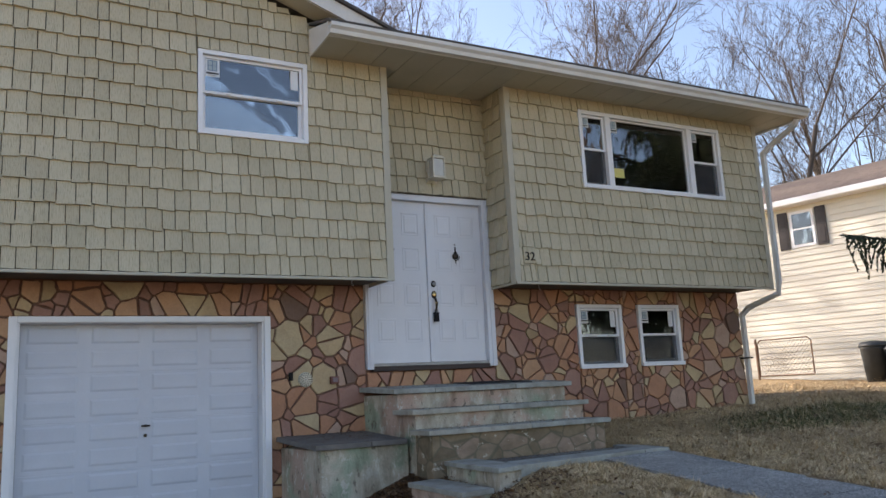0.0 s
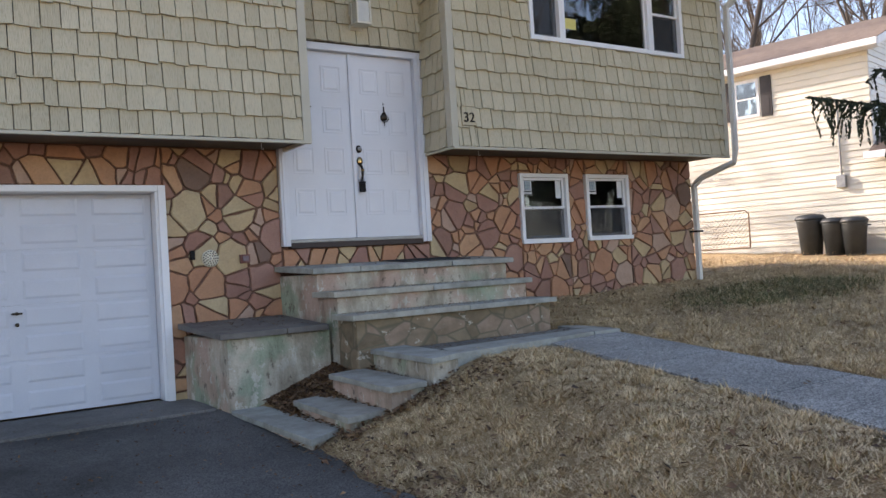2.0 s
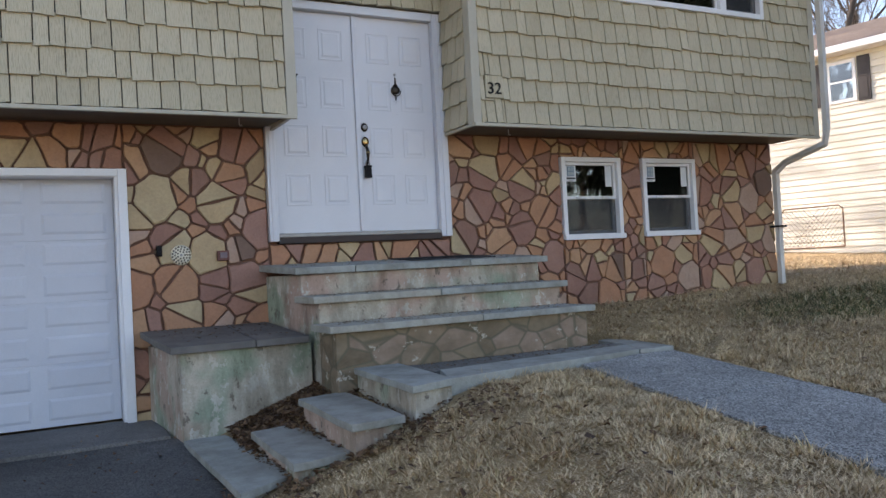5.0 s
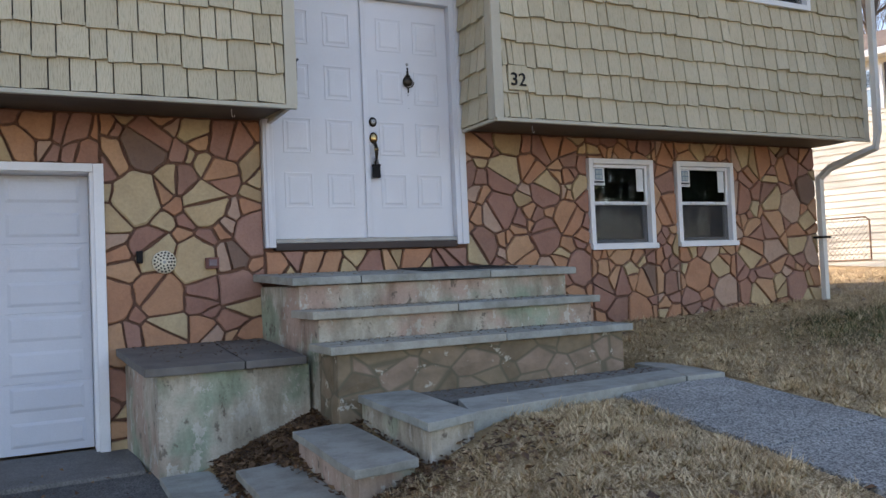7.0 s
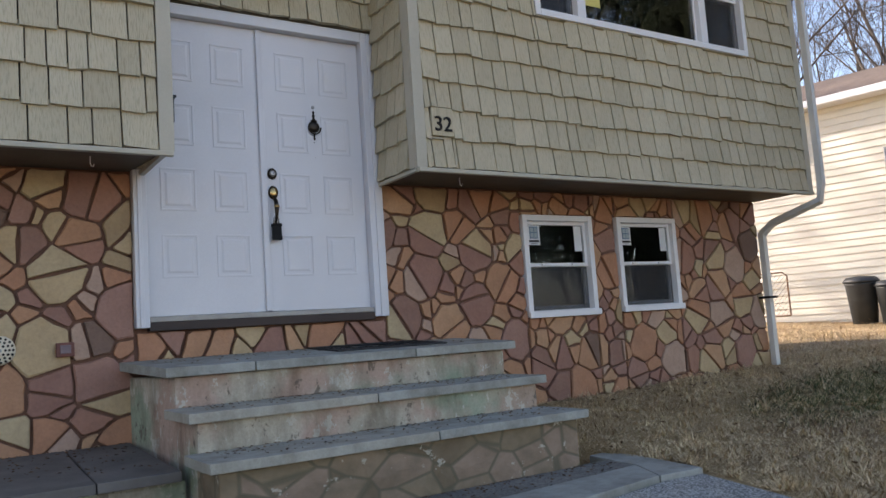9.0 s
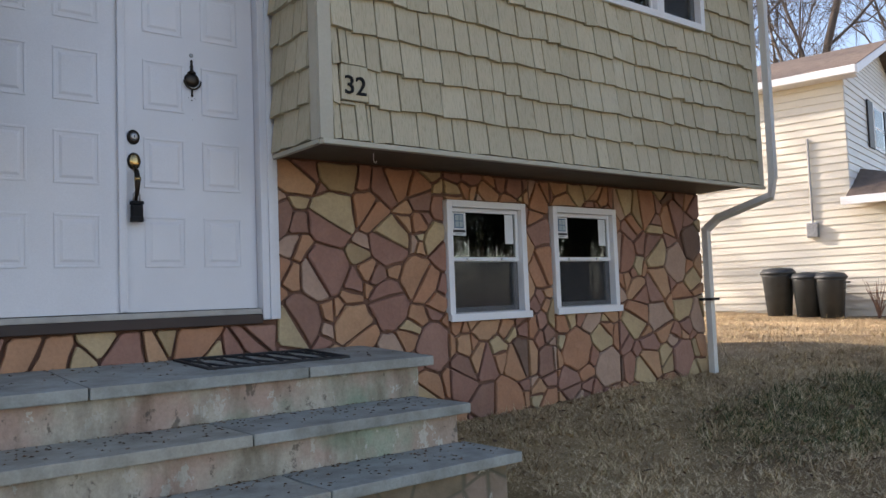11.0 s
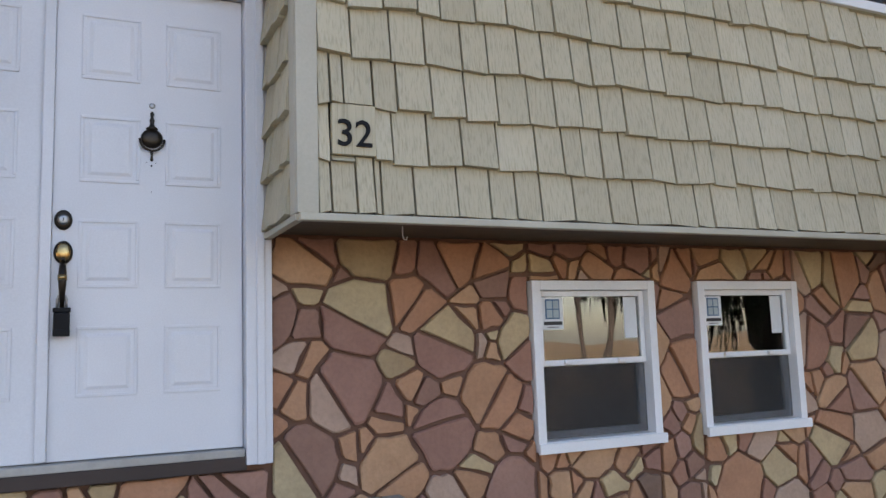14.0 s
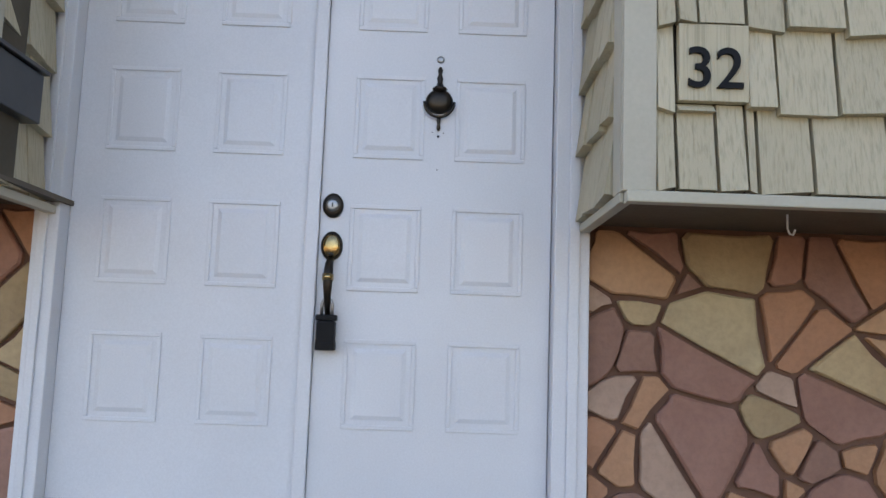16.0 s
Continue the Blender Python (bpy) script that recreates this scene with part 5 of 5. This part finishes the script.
far = thing("far_house", "white one-storey house beyond the neighbour's porch, half hidden by the spruce", "house")
for ya, yb, za, zb in ((6.0, 12.7, 0.7, 3.5), (14.6, 20.0, 0.7, 3.5), (12.7, 14.6, 2.7, 3.5)):
    lap_wall((38.0, ya), (38.0, yb), za, zb, NBWHITE, far, "wall", (-1, 0))
part("carport_back", box(38.8, 38.9, 12.6, 14.7, 0.7, 2.75), ROOM, far, "back of the carport, coloured dark for its shade")
part("post", box(37.6, 37.74, 13.2, 13.34, 0.6, 3.3, 0.01), VINYL, far)
part("fascia", box(37.3, 37.4, 5.6, 20.4, 3.3, 3.52, 0.01), VINYL, far)
fr_ = bmesh.new()
a = [fr_.verts.new(p) for p in ((37.3, 5.6, 3.52), (37.3, 20.4, 3.52), (42.0, 20.4, 5.2), (42.0, 5.6, 5.2), (46.7, 5.6, 3.52), (46.7, 20.4, 3.52))]
fr_.faces.new((a[0], a[1], a[2], a[3]))
fr_.faces.new((a[3], a[2], a[5], a[4]))
fr_.faces.new((a[0], a[3], a[4]))
fr_.faces.new((a[1], a[5], a[2]))
part("roof", fr_, ROOFBROWN, far)


def bin_at(x, y, s):
    z = float(ground_z(np.array(x), np.array(y)))
    t = thing("trash_bin", "dark plastic wheeled trash bin by the neighbour's wall", "trash bin", "bins by the wall", (x, y, z))
    part("body", lathe([(0.25 * s, 0.0), (0.33 * s, 0.85 * s), (0.35 * s, 0.9 * s)], 20), BINPLASTIC, t, "", True)
    part("lid", lathe([(0.37 * s, 0.9 * s), (0.37 * s, 0.94 * s), (0.3 * s, 1.02 * s), (0.06 * s, 1.05 * s)], 20), BINPLASTIC, t, "", True)
    part("handle", box(-0.12 * s, 0.12 * s, -0.4 * s, -0.34 * s, 0.78 * s, 0.82 * s, 0.01), BINPLASTIC, t)


for u, off, s in ((3.93, 0.7, 1.1), (3.27, 0.75, 1.0), (2.75, 0.8, 1.0)):
    bin_at(*beside_nb(u, off), s)


def twig_bush(x, y, seed):
    rng = random.Random(seed)
    z = float(ground_z(np.array(x), np.array(y)))
    t = thing("bare_bush", "small leafless reddish shrub by the neighbour's wall", "bush", "shrubs by the wall", (x, y, z - 0.02))
    for k in range(26):
        a, l = rng.uniform(0, 6.28), rng.uniform(0.5, 0.95)
        r = rng.uniform(0.1, 0.38)
        part("twig", tube([(0, 0, 0), (0.4 * r * math.cos(a), 0.4 * r * math.sin(a), l * 0.5), (r * math.cos(a + 0.3), r * math.sin(a + 0.3), l)], [0.012, 0.008, 0.003], 4), TWIG, t)


twig_bush(*beside_nb(1.85, 0.5), 1)
twig_bush(*beside_nb(1.05, 0.5), 2)
pot = thing("flower_pot", "tan glazed pot of red flowers on the neighbour's forecourt", "flower pot", at=(23.8, 9.75, NZ - 0.06))
part("pot", lathe([(0.2, 0.0), (0.33, 0.2), (0.3, 0.38), (0.34, 0.44), (0.3, 0.46)], 20), TERRACOTTA, pot, "", True)
rng = random.Random(5)
fl = bmesh.new()
for k in range(150):
    d = Vector((rng.gauss(0, 1), rng.gauss(0, 1), abs(rng.gauss(0, 1)))).normalized() * rng.uniform(0.1, 0.28)
    c = Vector((0, 0, 0.52)) + d
    u = Vector((rng.gauss(0, 1), rng.gauss(0, 1), rng.gauss(0, 1))).normalized()
    w = u.orthogonal().normalized()
    fl.faces.new([fl.verts.new(c + 0.05 * (u * a_ + w * b_)) for a_, b_ in ((1, 0), (0, 0.6), (-1, 0), (0, -0.6))])
part("flowers", fl, REDFLOWER, pot, "dense red blossoms")

# chain-link gate
fn = thing("chain_link_gate", "low rusty chain-link gate beside the neighbour's wall", "gate")
fz = 1.27
for y in (17.35, 17.62, 19.4):
    part("post", cyl((NX - 0.9, y, fz - 0.1), (NX - 0.9, y, fz + 1.25), 0.035, None, 10), RUST, fn)
for y0, y1 in ((15.6, 17.3), (17.68, 19.35)):
    part("rail", tube([(NX - 0.9, y0, fz + 0.1), (NX - 0.9, y0, fz + 1.1), (NX - 0.9, y0 + 0.1, fz + 1.2), (NX - 0.9, y1 - 0.1, fz + 1.2), (NX - 0.9, y1, fz + 1.1), (NX - 0.9, y1, fz + 0.1), (NX - 0.9, y0, fz + 0.1)], 0.022, 6), RUST, fn)
    for s in (1, -1):
        for k in range(14):
            a = y0 + (y1 - y0) * k / 14
            e = min(y1, a + 1.0) if s > 0 else max(y0, a - 1.0)
            part("wire", tube([(NX - 0.9, a, fz + 0.1), (NX - 0.9, e, fz + 0.1 + 1.1 * abs(e - a))], 0.005, 3), RUST, fn)
fn.matrix_world = NB_TURN


# ---- trees ----
def bare_tree(name, seed, height, lab, spread=1.0):
    """Trunk and bare crown, grown by forking tapered limbs."""
    rng = random.Random(seed)
    tv, tf, cv, cf = [], [], [], []

    def seg(vs, fs, p, q, r0, r1, n):
        d = (q - p).normalized()
        s = d.orthogonal().normalized()
        u = d.cross(s)
        k0 = len(vs)
        for c, r in ((p, r0), (q, r1)):
            vs.extend([tuple(c + r * (s * math.cos(6.2832 * j / n) + u * math.sin(6.2832 * j / n))) for j in range(n)])
        fs.extend([(k0 + j, k0 + (j + 1) % n, k0 + n + (j + 1) % n, k0 + n + j) for j in range(n)])

    def grow(p, d, length, r, level):
        n = 7 if level == 0 else (5 if level < 3 else 3)
        vs, fs = (tv, tf) if level == 0 else (cv, cf)
        steps = 7 if level == 0 else (5 if level < 3 else 3)
        for k in range(steps):
            q = p + d * (length / steps)
            r1 = max(0.009, r * (1 - 0.6 / steps))
            seg(vs, fs, p, q, r, r1, n)
            p, r = q, r1
            d = (d + Vector((rng.gauss(0, 1), rng.gauss(0, 1), rng.gauss(0, 1) + 0.7)) * (0.06 if level == 0 else 0.13)).normalized()
            if level < 5 and (level > 0 or k >= 2):
                for _ in range(1 if level < 4 and rng.random() < 0.82 else (2 if level == 4 else 1)):
                    s = d.orthogonal().normalized()
                    s.rotate(Matrix.Rotation(rng.uniform(0, 6.283), 3, d))
                    lean = rng.uniform(0.4, 0.85) * spread
                    grow(p, (d + s * lean).normalized(), length * rng.uniform(0.42, 0.62), r * rng.uniform(0.42, 0.62), level + 1)

    grow(Vector((0, 0, 0)), Vector((rng.gauss(0, 0.04), rng.gauss(0, 0.04), 1)).normalized(), height * 0.72, height * 0.0125, 0)
    t = thing(name, lab, "tree", "bare trees behind the houses")
    for nm, vs, fs in (("trunk", tv, tf), ("crown", cv, cf)):
        me = mesh_from(vs, fs, nm)
        me.polygons.foreach_set("use_smooth", [True] * len(me.polygons))
        me.materials.append(BARK)
        o = new(nm, me)
        o.parent = t
    return t


kinds = [bare_tree("bare_tree", s, h, "tall leafless deciduous tree with fine grey branches", sp) for s, h, sp in ((3, 19, 0.85), (8, 21, 1.0), (15, 17, 1.1), (23, 22, 0.8))]
rng = random.Random(77)
spots = [(4, 34), (8.5, 29), (12, 38), (13, 44), (17, 39), (20.5, 46), (25, 42), (27, 37), (30.5, 31), (34, 40), (37, 33), (41, 38), (44, 29), (48, 36), (33, 24), (39, 22), (46, 20), (52, 27), (0, 40), (-7, 36), (56, 33), (28, 46), (17, 47), (36, 48), (8, 46), (61, 24)]
for k, (x, y) in enumerate(spots):
    src = kinds[k % 4]
    s = rng.uniform(0.85, 1.12)
    m = Matrix.Translation((x + rng.uniform(-1, 1), y + rng.uniform(-1, 1), 1.1)) @ Matrix.Rotation(rng.uniform(0, 6.28), 4, "Z")
    if k < 4:
        src.matrix_world = m
    else:
        copy_thing(src, m)
for x, y in ((25, -24), (33, -28), (29, -20), (37, -24)):
    copy_thing(kinds[rng.randrange(4)], Matrix.Translation((x, y, -0.5)) @ Matrix.Rotation(rng.uniform(0, 6.28), 4, "Z"))


def spruce(x, y, h, reach, seed, lab, low=0.12, extra=()):
    """A spruce: trunk, drooping limbs and hanging needle sprays."""
    rng = random.Random(seed)
    t = thing("spruce_tree", lab, "tree", "spruces in the front yard", (x, y, float(ground_z(np.array(x), np.array(y))) - 0.1))
    part("trunk", tube([(0, 0, 0), (0.05, 0, h * 0.3), (0, 0.04, h * 0.7), (0, 0, h)], [0.3, 0.22, 0.1, 0.02], 10), SPRUCEBARK, t)
    vs, fs = [], []

    def needles(p, q, n, size):
        d = (q - p)
        for k in range(n):
            c = p + d * rng.random()
            w = Vector((rng.gauss(0, 1), rng.gauss(0, 1), rng.gauss(-0.5, 0.6))).normalized()
            s = w.cross(d).normalized() * 0.016
            e = c + (w * 0.6 + d.normalized() * 0.8).normalized() * size * rng.uniform(0.6, 1.2)
            i = len(vs)
            vs.extend([tuple(c - s), tuple(c + s), tuple(e)])
            fs.append((i, i + 1, i + 2))

    extra = list(extra) + [(rng.uniform(2.45, 4.8), rng.uniform(2.0, 9.5), rng.uniform(2.2, 3.3)) for _ in range(34)]
    count = int(h * 6)
    for k in range(count + len(extra)):
        f = low + (1 - low) * (k + rng.random()) / count
        z = h * min(f, 1)
        f = min(f, 1)
        L = reach * (1 - f) ** 0.75 * rng.uniform(0.75, 1.08) + 0.3
        a = k * 2.399 + rng.uniform(-0.3, 0.3)
        if k >= count:
            a, z, L = extra[k - count]
        sag = 0.22 if k < count else 0.1
        out = Vector((math.cos(a), math.sin(a), 0))
        side = Vector((-out.y, out.x, 0))
        pts = [Vector((0, 0, z)) + out * (L * u) + Vector((0, 0, -sag * L * math.sin(u * 2.2) + 0.64 * sag * L * u * u)) for u in (0, 0.2, 0.4, 0.6, 0.8, 1.0)]
        part("limb", tube(pts, [0.05, 0.04, 0.03, 0.022, 0.014, 0.006], 5), SPRUCEBARK, t)
        for j_, (p, q) in enumerate(zip(pts[1:], pts[2:])):
            needles(p, q, int(150 * L / 4), 0.08)
            n = int(22 * L / 4) + 2
            for j in range(n):
                c = p + (q - p) * ((j + rng.random()) / n)
                sd = side * rng.choice((-1, 1)) * rng.uniform(0.02, 0.45) + out * rng.uniform(0, 0.12)
                tip = c + sd + Vector((0, 0, -0.1))
                needles(c, tip, 22, 0.075)
                drop = rng.choice((0.15, 0.25, 0.35, 0.5, 0.75)) * rng.uniform(0.8, 1.2) * (1.15 - 0.22 * j_) * (0.45 + 0.55 * min(1, L / 3.5))
                needles(tip, tip + Vector((rng.gauss(0, 0.05), rng.gauss(0, 0.05), -drop)), int(95 * drop), 0.055)
    me = mesh_from(vs, fs, "needles")
    me.materials.append(NEEDLE)
    o = new("crown", me)
    o.parent = t
    return t


spruce(14.2, 4.2, 13.0, 3.9, 4, "dark green spruce with drooping branches on the front lawn", 0.2, ((2.46, 2.75, 4.65), (2.8, 3.0, 4.0), (2.2, 3.2, 3.6), (3.2, 2.8, 3.6), (1.8, 2.8, 3.6), (3.5, 3.1, 3.4), (2.6, 5.8, 3.6), (3.0, 6.6, 3.4)))

# ---- grass and litter ----
def blades(name, region, count, size, mat, lab, seed, cat="grass", flat=0.72):
    r = np.random.RandomState(seed)
    x0, x1, y0, y1 = region
    x, y = r.uniform(x0, x1, count), r.uniform(y0, y1, count)
    edge = 3.40 - 0.03 * (7 - y) + 0.06 * np.sin(y * 3.1)
    walk_l = np.interp(y, (3.0, 3.22, 4.31, 5.62, 6.88), (5.22, 5.165, 5.42, 5.61, 5.8)) - 0.02
    walk_r = np.interp(y, (3.0, 3.34, 4.36, 5.83, 7.28), (6.37, 6.335, 6.46, 6.6, 6.88)) - 0.04
    ok = (x > edge) & ~((x > walk_l + 0.03) & (x < walk_r + 0.05) & (y < 7.2 + 0.3 * (x < 6.7))) & ~((y > 6.42) & (x < 4.78) & (x > 3.2)) & ~((y > 6.9) & (x < 6.66) & (x > 3.2)) & ~((x < X_END + 0.06) & (y > Y_STONE - 0.02))
    dens = 0.5 + 0.5 * np.sin(x * 1.9 + 1.3 * np.sin(y * 1.4)) * np.sin(y * 2.1 + x)
    ok &= r.uniform(0, 1, count) < 0.55 + 0.45 * dens
    if mat is GREENGRASS:
        q = ((x - (x0 + x1) / 2) / (x1 - x0) * 2) ** 2 + ((y - (y0 + y1) / 2) / (y1 - y0) * 2) ** 2
        ok &= r.uniform(0, 1, count) > q
    x, y = x[ok], y[ok]
    z = ground_z(x, y) - 0.012
    n = len(x)
    a = r.uniform(0, 2 * np.pi, n)
    tuft = np.sin(x * 11 + 2 * np.sin(y * 7)) * np.sin(y * 13 + 2 * np.sin(x * 5))
    L = size * r.uniform(0.45, 1.4, n) * (1 + 0.5 * tuft)
    up = L * r.uniform(0.15, 1.0, n) * flat * (1 + 0.5 * tuft)
    w = 0.0022 + 0.0026 * r.uniform(0, 1, n)
    base = np.stack([x, y, z], -1)
    sd = np.stack([-np.sin(a) * w, np.cos(a) * w, np.zeros(n)], -1)
    tip = base + np.stack([np.cos(a) * L * 0.8, np.sin(a) * L * 0.8, up], -1)
    v = np.stack([base - sd, base + sd, tip], 1).reshape(-1, 3)
    me = bpy.data.meshes.new(name)
    me.vertices.add(3 * n)
    me.vertices.foreach_set("co", v.astype(np.float32).ravel())
    me.loops.add(3 * n)
    me.loops.foreach_set("vertex_index", np.arange(3 * n, dtype=np.int32))
    me.polygons.add(n)
    me.polygons.foreach_set("loop_start", np.arange(0, 3 * n, 3, dtype=np.int32))
    me.update(calc_edges=True)
    me.materials.append(mat)
    tagged(new(name, me), lab, cat, kind="stuff")


blades("dry_grass", (3.1, 7.0, 0.5, 7.2), 330000, 0.05, STRAW, "matted straw-coloured dormant grass on the mound by the driveway", 1)
blades("dry_grass", (5.9, 13.0, 2.0, 9.1), 260000, 0.055, STRAW, "straw-coloured dormant grass on the front lawn", 2)
blades("dry_grass", (9.0, 24.0, 2.0, 16.0), 90000, 0.1, STRAW, "sparse dry lawn grass towards the neighbour's house", 3)
blades("green_grass", (8.0, 12.6, 6.5, 8.3), 60000, 0.075, GREENGRASS, "patch of still green grass near the house", 4)


def litter(name, region, count, seed, lab, size=0.02):
    r = random.Random(seed)
    vs, fs = [], []
    for k in range(count):
        x, y = r.uniform(region[0], region[1]), r.uniform(region[2], region[3])
        if 5.1 < x < 6.9 and 3.2 < y < 7.3 and r.random() < 0.93:
            continue
        z = max(float(ground_z(np.array(x), np.array(y))), 0 if x > 3.4 else float(drive_z(y)) + 0.008) + r.uniform(0.004, 0.02)
        a, s = r.uniform(0, 6.28), size * r.uniform(0.5, 1.4)
        u = Vector((math.cos(a), math.sin(a), r.gauss(0, 0.3)))
        w = Vector((-math.sin(a), math.cos(a), r.gauss(0, 0.3))) * 0.55
        c = Vector((x, y, z))
        i = len(vs)
        vs += [tuple(c + u * s), tuple(c + w * s + Vector((0, 0, 0.006))), tuple(c - u * s), tuple(c - w * s + Vector((0, 0, 0.006)))]
        fs += [(i, i + 1, i + 2), (i, i + 2, i + 3)]
    me = mesh_from(vs, fs, name)
    me.materials.append(LEAF)
    tagged(new(name, me), lab, "leaves", kind="stuff")


litter("fallen_leaves", (3.55, 4.32, 7.35, 8.05), 2600, 1, "heap of brown leaf litter behind the side steps", 0.024)
litter("fallen_leaves", (3.5, 4.4, 6.25, 7.5), 1500, 9, "brown leaf litter packed between the side steps", 0.022)
litter("fallen_leaves", (4.1, 5.0, 6.0, 6.5), 260, 2, "brown leaves gathered beside the side steps")
litter("fallen_leaves", (3.5, 6.0, 1.0, 6.5), 520, 3, "scattered brown leaves on the lawn mound", 0.026)
litter("fallen_leaves", (0.0, 3.3, 4.0, 8.6), 420, 4, "scattered small leaves and grit on the driveway", 0.014)
litter("fallen_leaves", (6.0, 12.0, 2.5, 9.0), 380, 5, "scattered brown leaves on the front lawn", 0.03)
litter("fallen_leaves", (3.2, 3.62, 3.0, 6.7), 700, 8, "dark leaf litter along the driveway edge", 0.02)
litter("fallen_leaves", (5.1, 6.9, 2.7, 3.2), 700, 6, "brown leaves caught at the end of the raised walk", 0.035)



def grit(name, x0, x1, y0, y1, height, count, seed, lab):
    """Small crumbs and leaf scraps lying on a stone surface."""
    r = random.Random(seed)
    vs, fs = [], []
    for _ in range(count):
        x, y = r.uniform(x0, x1), y1 - (y1 - y0) * r.random() ** 2.2
        c = Vector((x, y, height(y) + 0.002))
        a, k = r.uniform(0, 6.28), r.uniform(0.004, 0.015)
        u, w = Vector((math.cos(a), math.sin(a), 0)) * k, Vector((-math.sin(a), math.cos(a), 0)) * k * 0.6
        i = len(vs)
        vs += [tuple(c + u), tuple(c + w + Vector((0, 0, 0.005))), tuple(c - u), tuple(c - w + Vector((0, 0, 0.003)))]
        fs += [(i, i + 1, i + 2), (i, i + 2, i + 3)]
    me = mesh_from(vs, fs, name)
    me.materials.append(LEAF)
    tagged(new(name, me), lab, "debris", kind="stuff")


grit("leaf_grit", 4.28, 6.46, 7.9, 8.325, lambda y: 1.221, 260, 41, "dark crumbs and leaf scraps at the back of the middle tread")
grit("leaf_grit", 4.28, 6.44, 7.5, 7.875, lambda y: 1.018, 260, 42, "dark crumbs and leaf scraps at the back of the lowest tread")
grit("leaf_grit", 4.25, 6.55, 8.4, 9.03, lambda y: 1.446 + 0.055 * (y - 8.28), 160, 43, "dark crumbs along the wall on the top landing")
grit("leaf_grit", 3.2, 4.15, 8.2, 9.03, lambda y: 0.93 + 0.06 * (y - 7.97), 220, 44, "leaf scraps at the back of the slate block top")
grit("leaf_grit", 4.8, 6.6, 7.1, 7.48, lambda y: 0.682, 260, 45, "leaf scraps at the foot of the lowest step")

# ---- pieces of the walls ----
stones(wall_lower, 6.0, X_END, 0.75, Z_OVER - 0.02, [W1, W2], 11)
stones(wall_lower, 3.03, 4.2, 0.15, Z_OVER - 0.02, [], 5)
stones(wall_lower, -1.0, 3.03, 2.32, Z_OVER - 0.02, [], 7)
stones(wall_lower, -1.0, 0.52, 0.1, 2.32, [], 9)
stones(wall_lower, 4.205, 5.995, 1.44, 1.668, [], 13, 9.05)

gable_top = lambda u: zt + 0.36 * (gx1_top - u)
gx1_top = 4.2
shakes(wall_left, lambda u: (u, Y_UP), 0.0, -1.0, X_LW - 0.066, ZB, ZB + 12 * 0.214, [SW], None, (4.3, Y_UP, 2.8))
shakes(wall_gable, lambda u: (u, Y_UP), 0.0, -1.0, 3.9, ZB + 12 * 0.214, 7.1, [], gable_top, (3.0, Y_UP, 5.3), 0.214, 60)
shakes(wall_right, lambda u: (u, Y_UP), 0.0, X_RW + 0.066, 10.534, ZB, Z_SOFF, [PW, (6.105, 6.285, 2.926, 3.135)], None, (6.1, Y_UP, 2.8))
shakes(wall_recess, lambda u: (u, 8.985), 0.0, X_LW, X_RW, 3.875, Z_SOFF)
shakes(wall_side_r, lambda u: (X_RW + 0.0, 8.98 - u), -math.pi / 2, 0.0, 0.46, ZB, Z_SOFF)
shakes(wall_side_l, lambda u: (X_LW - 0.02 - 0.13 * u, Y_UP + 0.086 + u), math.pi / 2 + 0.13, 0.0, 0.46, ZB, Z_SOFF)
